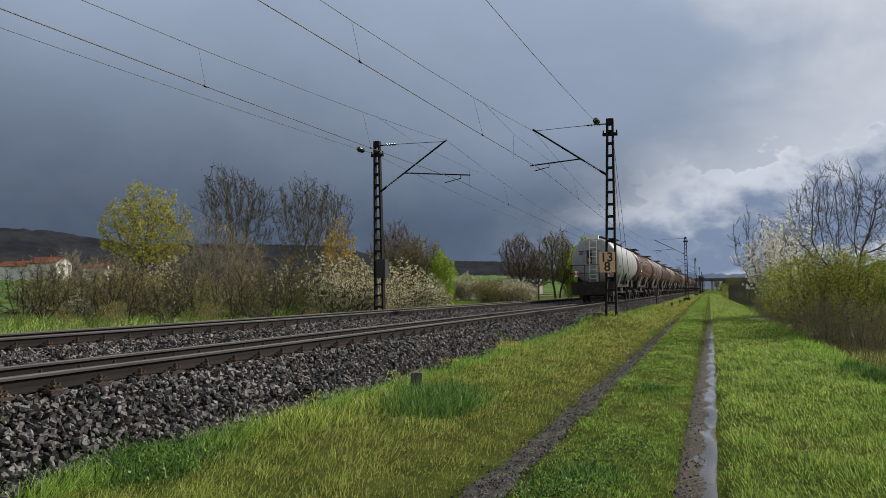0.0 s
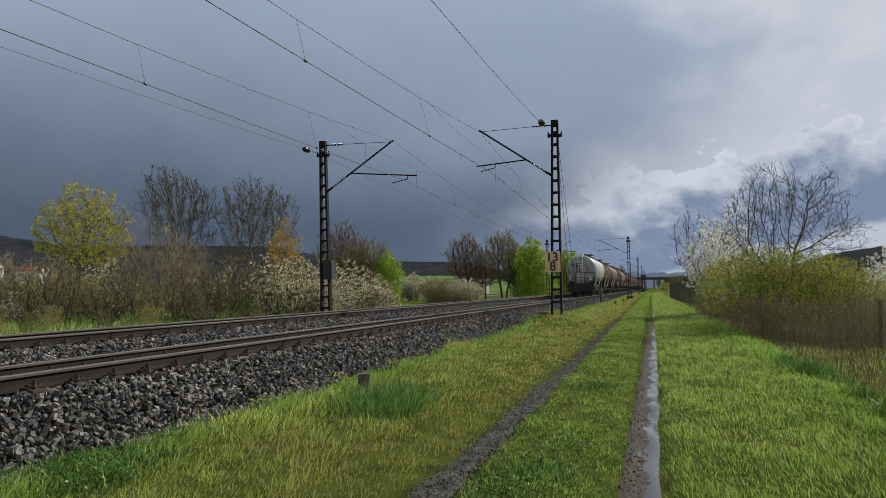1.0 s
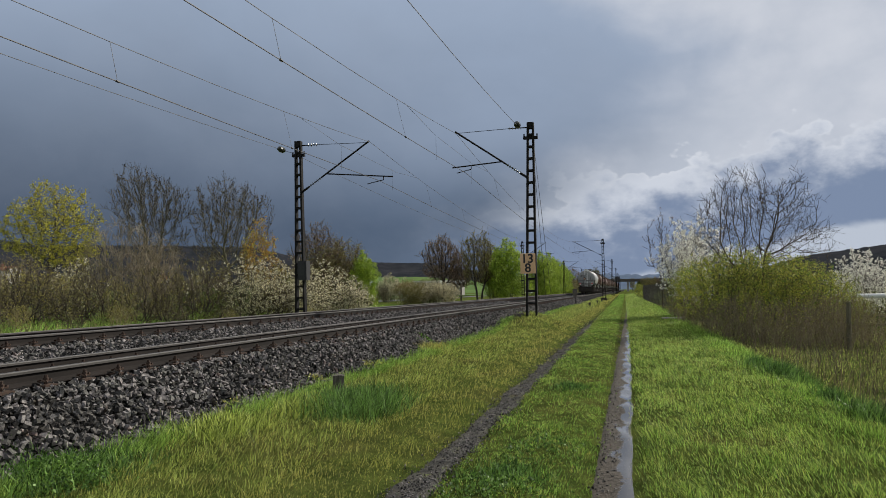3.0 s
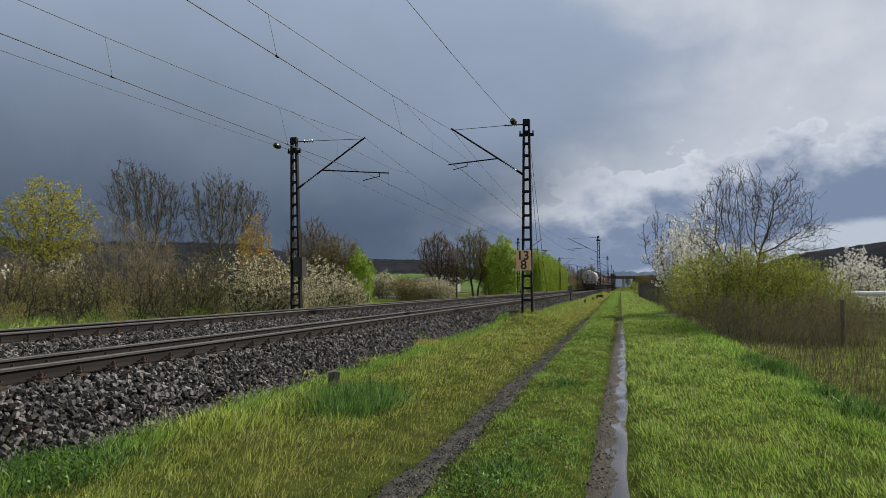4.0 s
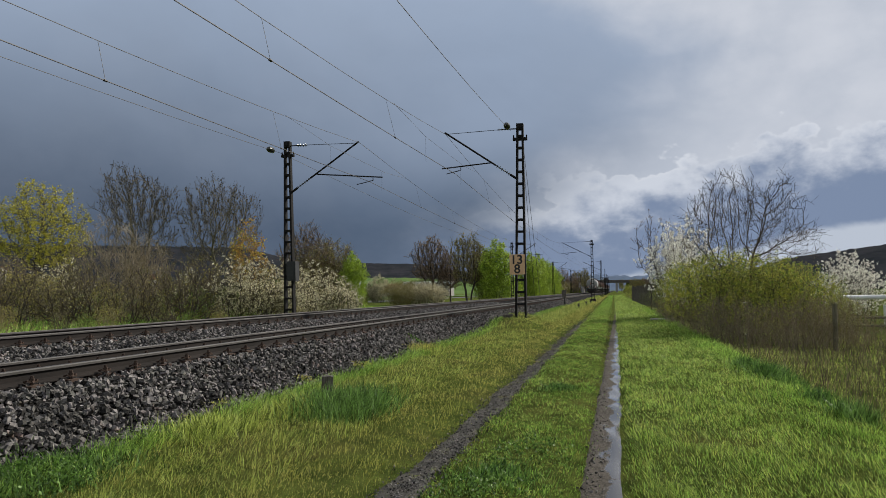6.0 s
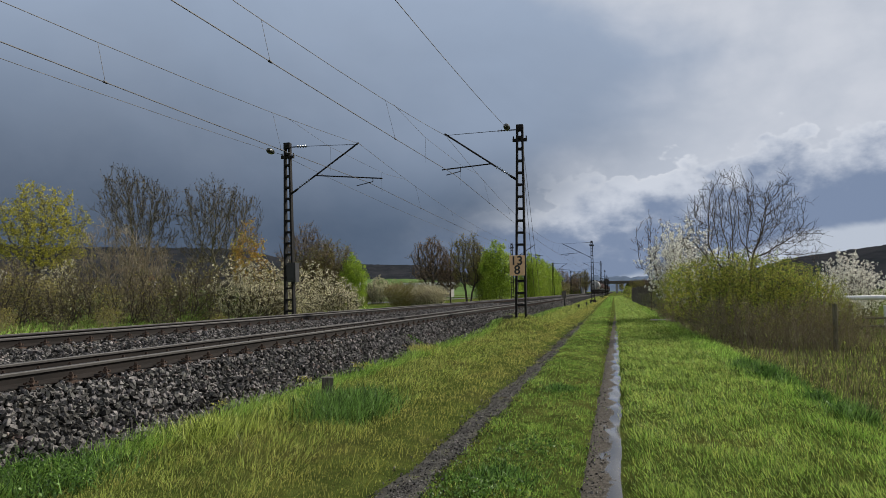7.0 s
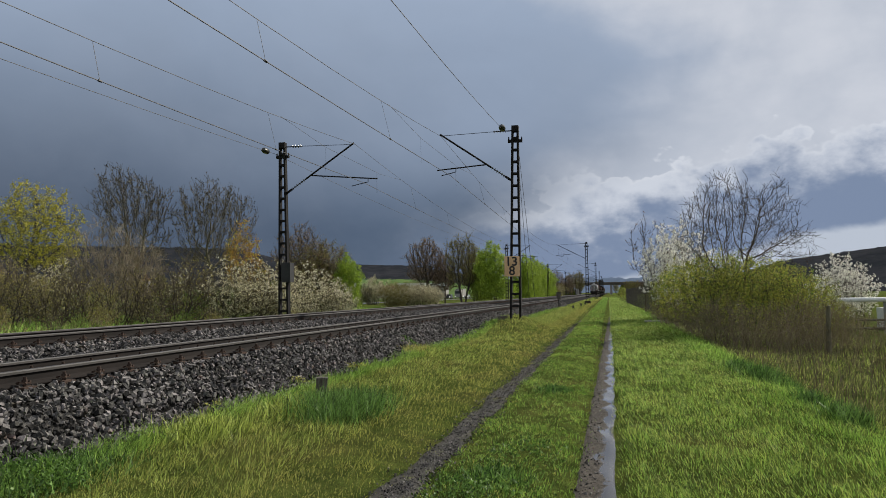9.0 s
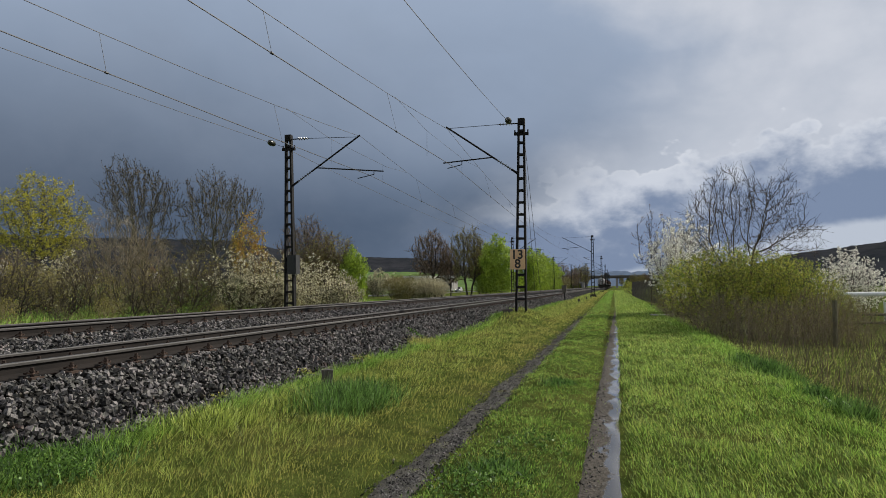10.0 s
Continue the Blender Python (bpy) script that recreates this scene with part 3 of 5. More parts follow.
def wire_line(x, z_mast, z_mid, zig):
    pts = []
    for k, (y0, y1) in enumerate(zip(SPAN_R, SPAN_R[1:])):
        for i in range(16):
            t = i / 16
            za, zm = z_mast, z_mid
            s = -1 if k % 2 else 1
            pts.append((x + zig * s * (1 - 2 * t), y0 + (y1 - y0) * t, zm + (za - zm) * (2 * t - 1) ** 2))
    return pts


def overhead(centre, rise, label):
    t = thing("overhead_line", label, "overhead line", LINE, "overhead lines")
    mess = wire_line(centre, 8.34 + rise, 6.97 + rise, -0.05)
    cont = wire_line(centre, 6.62 + rise, 6.34 + rise, -0.45)
    part("messenger_wire", Shape().line(mess, 0.009), CABLE, t)
    part("contact_wire", Shape().line(cont, 0.012), CABLE, t)
    for a, b, k in zip(mess, cont, range(len(mess))):
        if k % 2 == 0 and k % 16 and a[1] < 260 and a[2] - b[2] < 1.5:
            part("dropper", Shape().tube(a, b, 0.005, n=4), CABLE, t)
            part("clamp", Shape().tube(Vector(b) - Vector((0, 0.05, 0)), Vector(b) + Vector((0, 0.05, 0)), 0.028, n=6), CABLE, t)
    # stitch wires beside each support
    for k, y in enumerate(SPAN_R[1:4]):
        zs = 7.55 + rise
        pts = [(centre, y - 7.5, 7.86 + rise), (centre + 0.05, y - 3.5, zs), (centre + 0.1, y + 3.5, zs), (centre, y + 7.5, 7.86 + rise)]
        part("stitch_wire", Shape().line(pts, 0.006), CABLE, t)
        for dy in (-3.3, 3.3):
            part("dropper", Shape().tube((centre, y + dy, zs), (centre, y + dy, 6.62 + rise), 0.005, n=4), CABLE, t)


overhead(NEAR + 0.03, 0.0, "catenary and contact wire over the near track")
overhead(FARX + 0.15, -0.12, "catenary and contact wire over the far track")


def feeder(x, zm, zs, label):
    t = thing("feeder_wire", label, "wire")
    pts = wire_line(x, zm, zs, 0.0)
    part("wire", Shape().line(pts[:17] if x > -5 else pts, 0.009), CABLE, t)
    for y in SPAN_R[1:2]:
        s = Shape()
        s.lathe([(-0.30, 0.03), (-0.22, 0.10), (-0.1, 0.13), (0.1, 0.13), (0.22, 0.10), (0.30, 0.03)], "y", 12, (x, y - 1.1, zm - 0.04))
        part("insulator", s, PORCELAIN, t)


feeder(-4.05, 8.34, 7.1, "feeder wire along the masts of the near track")
feeder(-14.40, 7.95, 7.3, "feeder wire along the masts of the far track")
guy = thing("mast_guy", "thin steel guy wires anchoring the mast", "guy wire")
for dx, top in ((0.62, 7.9), (0.35, 7.2)):
    part("wire", Shape().tube((-3.55, 31.0, top), (-3.62 + dx, 32.5, 0.25), 0.009, n=5), CABLE, guy)

# ---- kilometre sign ----


def text_part(body, size, parent, m, mat):
    c = bpy.data.curves.new("numeral", "FONT")
    c.body, c.size, c.align_x, c.extrude, c.offset = body, size, "CENTER", 0.003, 0.010
    c.materials.append(mat)
    tmp = new("numeral", c)
    bpy.context.view_layer.update()
    me = bpy.data.meshes.new_from_object(tmp.evaluated_get(bpy.context.evaluated_depsgraph_get()))
    bpy.data.objects.remove(tmp)
    ob = part("numeral", me, mat, parent)
    ob.matrix_basis = m
    return ob


sign = thing("kilometre_sign", "faded orange-beige kilometre board with black digits on the mast", "sign", pose(-3.86, 30.80, 2.30))
part("board", Shape().box(-0.31, 0.31, -0.015, 0.015, 0.0, 0.83), SIGN_FACE, sign)
for dz in (0.15, 0.68):
    part("strap", Shape().box(-0.2, 0.25, 0.017, 0.05, dz, dz + 0.05), DARK_STEEL, sign)
text_part("1", 0.52, sign, pose(-0.145, -0.02, 0.44, 90, 0, 0), BLACK)
text_part("3", 0.52, sign, pose(0.115, -0.02, 0.44, 90, 0, 0), BLACK)
text_part("8", 0.52, sign, pose(0, -0.02, 0.06, 90, 0, 0), BLACK)

# ---- posts along the line ----


def post(x, y, h, w, mat, label, tilt=0.0, name="marker_post"):
    z = float(ground_z(x, y))
    t = thing(name, label, "post", pose(x, y, z, tilt, tilt, 20), "posts beside the track")
    s = Shape()
    n = 5
    for k in range(n):
        s.box(-w / 2 + w * k / n + 0.002, -w / 2 + w * (k + 1) / n, -w * 0.3, w * 0.3, -0.3, h - 0.02 * random.random())
    part("shaft", s, mat, t)
    return t


post(-4.33, 10.9, 0.27, 0.17, OLD_WOOD, "short weathered wooden stump post in the grass", 5)
post(-4.35, 34.0, 0.22, 0.2, CONCRETE, "small grey marker stone in the verge")
for x, y in ((-3.2, 70), (-3.0, 84), (-2.9, 96), (-2.8, 112)):
    post(x, y, 0.36, 0.16, BLACK, "small black marker post beside the track")
box = thing("cable_box", "low dark grey cable box beside the mast", "cable box", pose(-4.3, 30.9, 0.45))
part("body", Shape().box(-0.18, 0.18, -0.2, 0.2, -0.4, 0.18), OLD_WOOD, box)
part("lid", Shape().box(-0.20, 0.20, -0.22, 0.22, 0.182, 0.22), OLD_WOOD, box)
ph = thing("trackside_cabinet", "slim dark trackside signal cabinet on a post", "cabinet", pose(-4.75, 74.0, 0.2))
part("post", Shape().tube((0, 0, -0.3), (0, 0, 0.9), 0.05, n=8), DARK_STEEL, ph)
part("housing", Shape().box(-0.2, 0.2, -0.15, 0.15, 0.75, 1.45).box(-0.23, 0.23, -0.18, 0.18, 1.452, 1.5), OLD_WOOD, ph)
pad = thing("manhole_slab", "flat pale concrete slab in the grass", "slab", pose(2.3, 39.0, 0.06))
part("slab", Shape().box(-0.55, 0.55, -0.6, 0.6, 0, 0.09), CONCRETE, pad)

# ---- trees and bushes ----


def crown_points(rng, crown, count):
    """Random points inside a crown of ellipsoids (centre, radii), denser towards its outside."""
    vol = np.array([c[3] * c[4] * c[5] for c in crown], float)
    out = []
    for c, share in zip(crown, vol / vol.sum()):
        n = max(8, int(count * share))
        d = rng.normal(size=(n, 3))
        d /= np.linalg.norm(d, axis=1, keepdims=True)
        r = rng.random((n, 1)) ** 0.42
        r *= 1 + 0.16 * np.sin(d[:, :1] * 5 + c[0]) * np.sin(d[:, 1:2] * 4 + c[2]) + 0.10 * np.sin(d[:, 2:] * 9 + d[:, :1] * 6)
        out.append(np.array(c[:3]) + d * r * np.array(c[3:]))
    A = np.concatenate(out)
    return A[A[:, 2] > 0.15]


def colonise(rng, A, stems, step, reach, kill, rise, inertia=0.45, wander=0.16):
    """Limbs that grow from the stems towards the points of the crown. Returns nodes, parents and directions."""
    P, par, D = [], [], []
    for a, b in stems:
        a, b = np.array(a, float), np.array(b, float)
        n = max(2, int(np.linalg.norm(b - a) / step))
        for k in range(n + 1):
            w = 0.10 * step * rng.normal(size=3) * (0 < k)
            P.append(a + (b - a) * k / n + w)
            par.append(len(P) - 2 if k else -1)
            D.append((b - a) / np.linalg.norm(b - a))
    P, par, D = np.array(P), np.array(par), np.array(D)
    kids = np.bincount(par[par >= 0], minlength=len(P))
    gap = np.linalg.norm(A[:, None] - P[None], axis=2)
    own, dist = gap.argmin(1), gap.min(1)
    for turn in range(140):
        act = dist < max(reach, dist.min() * 1.05 if len(dist) else 0)
        if not act.any() or len(A) < 4:
            break
        acc = np.zeros_like(P)
        v = A[act] - P[own[act]]
        np.add.at(acc, own[act], v / (np.linalg.norm(v, axis=1, keepdims=True) + 1e-9))
        nodes = np.unique(own[act])
        nodes = nodes[kids[nodes] < 3]
        if not len(nodes):
            break
        d = acc[nodes] / (np.linalg.norm(acc[nodes], axis=1, keepdims=True) + 1e-9)
        d = d + inertia * D[nodes] + wander * rng.normal(size=d.shape) + np.array((0, 0, rise))
        d /= np.linalg.norm(d, axis=1, keepdims=True)
        new_p = P[nodes] + d * step
        kids[nodes] += 1
        first = len(P)
        P, par, D = np.concatenate([P, new_p]), np.concatenate([par, nodes]), np.concatenate([D, d])
        kids = np.concatenate([kids, np.zeros(len(nodes), int)])
        gap = np.linalg.norm(A[:, None] - new_p[None], axis=2)
        near = gap.argmin(1)
        g = gap[np.arange(len(A)), near]
        closer = g < dist
        own, dist = np.where(closer, first + near, own), np.where(closer, g, dist)
        keep = dist > kill
        A, own, dist = A[keep], own[keep], dist[keep]
    return P, par, D


def tubes(P, Q, r0, r1, k):
    """Tapered tubes between points, k sides each, as arrays of corners and quads."""
    d = Q - P
    d = d / (np.linalg.norm(d, axis=1, keepdims=True) + 1e-9)
    a = np.cross(d, np.where(np.abs(d[:, 2:]) > 0.9, np.array([[1.0, 0, 0]]), np.array([[0, 0, 1.0]])))
    a /= np.linalg.norm(a, axis=1, keepdims=True)
    b = np.cross(d, a)
    t = 2 * np.pi * np.arange(k) / k
    ring = a[:, None] * np.cos(t)[None, :, None] + b[:, None] * np.sin(t)[None, :, None]
    V = np.concatenate([P[:, None] + ring * r0[:, None, None], Q[:, None] + ring * r1[:, None, None]], 1)
    i = np.arange(k)
    quad = np.stack([i, (i + 1) % k, (i + 1) % k + k, i + k], -1)
    F = (quad[None] + 2 * k * np.arange(len(P))[:, None, None]).reshape(-1, 4)
    return V.reshape(-1, 3), F


def leaves(P, rng, count, size, spread):
    """Small leaf blades scattered round the twigs, in loose bunches."""
    P = P[rng.random(len(P)) < 0.4]
    C = P[rng.integers(0, len(P), count)] + rng.normal(0, spread, (count, 3))
    a = rng.normal(size=(count, 3))
    a /= np.linalg.norm(a, axis=1, keepdims=True)
    b = np.cross(a, rng.normal(size=(count, 3)))
    b /= np.linalg.norm(b, axis=1, keepdims=True)
    L = size * rng.uniform(0.6, 1.3, (count, 1))
    W = L * 0.62
    V = np.stack([C - a * L * 0.5, C + b * W * 0.5, C + a * L * 0.5, C - b * W * 0.5], 1).reshape(-1, 3)
    return V, np.arange(count * 4).reshape(-1, 4)


def tree(name, label, category, seed, crown, stems, points=700, step=0.5, reach=2.6, kill=0.9, rise=0.12, tip=0.014, power=2.45, bark=BARK, twig=None,
         twigs=3, twig_len=0.7, twig_up=0.35, sets=(), leafy=(0.0, 99.0), wander=0.16, bent=False):
    """Trunk and limbs, fine twigs, and sets of leaves: (material, count, size, spread, name). stems: (foot, top) pairs."""
    rng = np.random.default_rng(seed)
    t = thing(name, label, category)
    P, par, D = colonise(rng, crown_points(rng, crown, points), stems, step, reach, kill, rise, wander=wander)
    load = np.zeros(len(P))
    r = np.zeros(len(P))
    for i in range(len(P) - 1, -1, -1):
        load[i] = max(load[i], tip ** power)
        r[i] = load[i] ** (1 / power)
        if par[i] >= 0:
            load[par[i]] += load[i]
    seg = np.nonzero(par >= 0)[0]
    foot = par[seg]
    r0 = np.minimum(r[foot], r[seg] * 1.35)
    root = np.arange(len(P))
    for i in range(len(P)):
        if par[i] >= 0:
            root[i] = root[par[i]]
    roots = np.unique(root)
    for one in roots:
        vs, fs = [], []
        for lo, hi, k in ((tip * 2.6, 99, 7), (0, tip * 2.6, 3)):
            mask = (r0 > lo) & (r0 <= hi) & (root[seg] == one)
            V, F = tubes(P[foot[mask]], P[seg[mask]], r0[mask], r[seg[mask]], k)
            fs.append(F + sum(len(v) for v in vs))
            vs.append(V)
        what = "trunk" if len(roots) == 1 else "stem"
        me = fast_mesh(what, np.concatenate(vs), np.concatenate(fs), bark)
        me.shade_smooth()
        part(what, me, bark, t)
    # fine twigs on the thin limbs
    src = np.repeat(np.nonzero(r < tip * 2.4)[0], twigs)
    up = np.array((0, 0, twig_up))
    d = D[src] * 0.55 + rng.normal(0, 0.45, (len(src), 3)) + up
    d /= np.linalg.norm(d, axis=1, keepdims=True)
    L = twig_len * rng.uniform(0.4, 1.2, (len(src), 1))
    a = P[src]
    b = a + d * L * (0.55 if bent else 0.9)
    d2 = d + rng.normal(0, 0.22, d.shape) + up * 0.6
    d2 /= np.linalg.norm(d2, axis=1, keepdims=True)
    c = b + d2 * L * 0.5
    o = np.full(len(a), tip)
    V, F = tubes(a, b, o * 0.8, o * 0.65, 3)
    if bent:
        V2, F2 = tubes(b, c, o * 0.65, o * 0.35, 3)
        V, F = np.concatenate([V, V2]), np.concatenate([F, F2 + len(V)])
    mat = twig or bark
    tagged(part("brushwood", fast_mesh("brushwood", V, F, mat), mat, t), kind="stuff")
    spots = np.concatenate([b, (b + c) / 2, c, c] if bent else [(a + b) / 2, b, b])
    spots = spots[(spots[:, 2] > leafy[0]) & (spots[:, 2] < leafy[1])]
    for mat, count, size, spread, what in sets:
        V, F = leaves(spots, rng, count, size, spread)
        tagged(part(what, fast_mesh(what, V, F, mat), mat, t), kind="stuff")
    return t


def clump(n, foot, top, height, seed):
    """Stems of a bush, from a small foot outwards."""
    rnd = random.Random(seed)
    out = []
    for k in range(n):
        a = k * 2.4 + rnd.uniform(-0.4, 0.4)
        f, g = foot * rnd.uniform(0.3, 1), top * rnd.uniform(0.4, 1)
        out.append(((f * math.cos(a), f * math.sin(a), -0.25), (g * math.cos(a + 0.3), g * math.sin(a + 0.3), height * rnd.uniform(0.7, 1.1))))
    return out


def put(ob, x, y, turn=0.0, size=1.0, z=None, wide=1.0):
    return copy_thing(ob, pose(x, y, float(ground_z(x, y)) if z is None else z, 0, 0, turn) @ Matrix.Diagonal((size * wide, size * wide, size, 1)))


def place(ob, x, y, turn=0.0, z=None, wide=1.0):
    ob.matrix_basis = pose(x, y, float(ground_z(x, y)) if z is None else z, 0, 0, turn) @ Matrix.Diagonal((wide, wide, 1, 1))
    return ob


# beyond the far track
place(tree("maple_tree", "maple in yellow-green spring flower beside the field", "tree", 3,
           [(0.4, 0, 9.2, 5.0, 5.0, 4.2), (0.8, 0, 11.2, 3.6, 3.6, 3.4), (1.5, 0, 6.6, 4.6, 4.4, 2.0)], [((0, 0, -0.3), (0.2, 0, 3.6))],
           points=1700, step=0.42, reach=2.2, kill=0.62, rise=0.08, tip=0.015, bark=BARK_DARK, twigs=2, twig_len=0.8,
           sets=((LEAF_MAPLE, 12000, 0.19, 0.12, "crown"), (LEAF_MAPLE_DULL, 4500, 0.16, 0.2, "undercrown"))), -62.5, 71, 0)
bare = tree("bare_tree", "tall leafless tree with upright fans of budding twigs", "tree", 11,
            [(0.2, 0, 11.6, 4.3, 4.3, 4.2), (1.8, 0, 10.0, 3.4, 3.4, 4.6), (-1.2, 0, 13.2, 3.0, 3.0, 2.9)], [((0, 0, -0.3), (-0.5, 0, 4.4)), ((0.2, 0.1, -0.3), (1.0, 0.2, 4.6))],
            points=1700, step=0.45, reach=2.6, kill=0.62, rise=0.26, tip=0.019, bark=BARK, twig=BUD_TWIG, twigs=3, twig_len=0.95, twig_up=0.7,
            sets=((BUD_DARK, 3600, 0.15, 0.06, "bud_crown"),))
place(bare, -51.9, 73.5, 10)
bare2 = tree("bare_tree", "leafless roadside tree with a rounded fan of twigs", "tree", 23,
             [(0, 0, 10.4, 4.9, 4.9, 4.4), (0.3, 0, 12.0, 3.8, 3.8, 3.2), (0, 0, 7.4, 4.0, 4.0, 2.4)], [((0, 0, -0.3), (0.15, 0, 4.2))],
             points=1900, step=0.45, reach=2.6, kill=0.62, rise=0.24, tip=0.018, bark=BARK, twig=BUD_TWIG, twigs=3, twig_len=0.95, twig_up=0.6,
             sets=((BUD_DARK, 4200, 0.15, 0.06, "bud_crown"),))
place(bare2, -44.8, 79, 40)
haze = tree("tall_shrub", "tall many-stemmed shrub with a haze of brown twigs", "bush", 37,
            [(0, 0, 4.8, 3.2, 2.8, 3.0), (0.6, 0, 2.2, 3.0, 2.6, 2.1)], clump(7, 0.6, 1.0, 1.0, 3), points=1100, step=0.32, reach=1.6, kill=0.42, rise=0.15, tip=0.013,
            bark=TWIG, twig=TWIG, twigs=3, twig_len=0.7, wander=0.22, sets=((BUD_RED, 2200, 0.07, 0.12, "bud_crown"), (LEAF_OLIVE_DULL, 1500, 0.08, 0.12, "leaves")))
place(haze, -36.9, 50, 20)
put(haze, -36.4, 53, 140, 0.80)
put(haze, -48.1, 52, 250, 0.66)
put(haze, -51.3, 50, 80, 0.72)
amber = tree("amber_tree", "young tree with amber and yellow spring leaves", "tree", 31,
             [(0, 0, 4.6, 1.5, 1.5, 2.4), (0.35, 0, 6.4, 0.8, 0.8, 1.6), (-0.8, 0, 5.3, 0.7, 0.7, 1.5)], [((0, 0, -0.3), (-0.2, 0, 1.6)), ((0.15, 0, -0.3), (0.4, 0.1, 1.8))],
             points=420, step=0.3, reach=1.5, kill=0.42, rise=0.35, tip=0.009, bark=BARK, twigs=2, twig_len=0.5, twig_up=0.7,
             sets=((LEAF_ORANGE, 2600, 0.13, 0.10, "crown"), (LEAF_MAPLE, 700, 0.12, 0.10, "young_leaves")))
place(amber, -28.2, 54, 0)
put(amber, -27.5, 56, 120, 0.62)
# round trees before the fields
dome = tree("budding_tree", "rounded tree with red-brown buds on dense twigs", "tree", 41,
            [(0, 0, 7.4, 3.9, 3.9, 4.6), (0, 0, 4.4, 3.4, 3.4, 2.6)], [((0, 0, -0.3), (0, 0, 2.2))], points=1700, step=0.42, reach=2.2, kill=0.55, rise=0.24, tip=0.027,
            bark=BARK_DARK, twig=TWIG_BROWN, twigs=3, twig_len=0.9, twig_up=0.6, sets=((BUD_RED, 3600, 0.17, 0.16, "bud_crown"),))
place(dome, -44.5, 104, 0)
olive_dome = tree("budding_tree", "rounded tree with sparse young olive leaves", "tree", 43,
                  [(0, 0, 5.6, 3.6, 3.6, 4.0), (0.3, 0, 3.4, 3.3, 3.3, 2.6)], [((0, 0, -0.3), (0, 0, 1.5))], points=1700, step=0.38, reach=2.0, kill=0.54, rise=0.2, tip=0.020,
                  bark=BARK_DARK, twig=TWIG_BROWN, twigs=3, twig_len=0.8, twig_up=0.5, sets=((LEAF_OLIVE_DULL, 7000, 0.17, 0.2, "crown"), (BUD_RED, 2000, 0.16, 0.2, "bud_crown")))
place(olive_dome, -40.1, 104, 0)
put(olive_dome, -41.7, 101, 130, 0.92)
fresh = tree("leafy_tree", "dense rounded tree in fresh bright green leaf", "tree", 51,
             [(0, 0, 5.8, 4.2, 4.0, 5.2), (0.3, 0, 2.8, 3.9, 3.9, 2.6), (-0.8, 0, 8.8, 2.4, 2.4, 2.4)], clump(5, 0.5, 1.6, 2.4, 9), points=1100, step=0.5, reach=2.4, kill=0.75, rise=0.15, tip=0.016,
             bark=BARK_DARK, twigs=3, twig_len=0.8, sets=((LEAF_FRESH, 17000, 0.30, 0.25, "crown"),))
place(fresh, -21.5, 143, 0, wide=0.92)
put(fresh, -24.9, 149, 70, 0.82, wide=0.9)
put(fresh, -36.4, 102, 50, 0.66, wide=0.78)
for x, y, a, s in ((-17.3, 158, 80, 0.84), (-17.1, 170, 160, 0.86), (-17.0, 184, 230, 0.82), (-17.1, 203, 300, 0.84), (-17.2, 222, 20, 0.80)):
    put(fresh, x, y, a, s, wide=0.8)
avenue = tree("bare_tree", "spreading roadside tree with fine dark brown twigs", "tree", 61,
              [(0, 0, 8.4, 4.1, 4.1, 4.9), (0, 0, 5.4, 3.6, 3.6, 2.4)], [((0, 0, -0.3), (0.1, 0, 3.2))], points=1800, step=0.45, reach=2.3, kill=0.55, rise=0.24, tip=0.032,
              bark=BARK_DARK, twig=TWIG_BROWN, twigs=3, twig_len=1.0, twig_up=0.6, sets=((BUD_RED, 3200, 0.2, 0.14, "bud_crown"),))
place(avenue, -36.8, 152, 0)
put(avenue, -32.8, 151, 80, 0.74, wide=0.75)
olive = tree("budding_tree", "two-stemmed tree with sparse pale olive young leaves", "tree", 67,
             [(-0.7, 0, 8.6, 2.7, 2.7, 4.4), (1.0, 0, 8.2, 2.6, 2.6, 4.6), (0, 0, 5.0, 3.2, 3.0, 2.2)], [((-0.2, 0, -0.3), (-0.7, 0, 3.4)), ((0.3, 0, -0.3), (1.1, 0, 3.2))],
             points=1800, step=0.45, reach=2.3, kill=0.55, rise=0.24, tip=0.030, bark=BARK_DARK, twig=TWIG_OLIVE, twigs=3, twig_len=1.0, twig_up=0.6,
             sets=((LEAF_OLIVE_DULL, 4200, 0.22, 0.22, "crown"),))
place(olive, -27.9, 145, 0)
put(olive, -26.6, 152, 140, 0.84)
for x, y, a, s in ((-22, 262, 0, 0.75), (-18, 268, 70, 0.8), (-26, 275, 140, 0.85), (-15.5, 300, 30, 0.7), (-30, 290, 10, 0.9), (-16, 340, 200, 0.8), (-14, 380, 100, 0.9), (8, 330, 0, 0.5), (14, 360, 90, 0.6), (9, 260, 40, 0.42), (6.5, 220, 80, 0.35), (-24, 240, 60, 0.62)):
    put((olive, dome)[int(a / 10) % 2], x, y, a, s)
# dim far treeline along the fields
for k in range(26):
    put((avenue, dome, olive)[k % 3], -95 - 14 * random.random() - k * 6, 150 + k * 9 + random.random() * 30, k * 50, 0.35 + 0.3 * random.random())

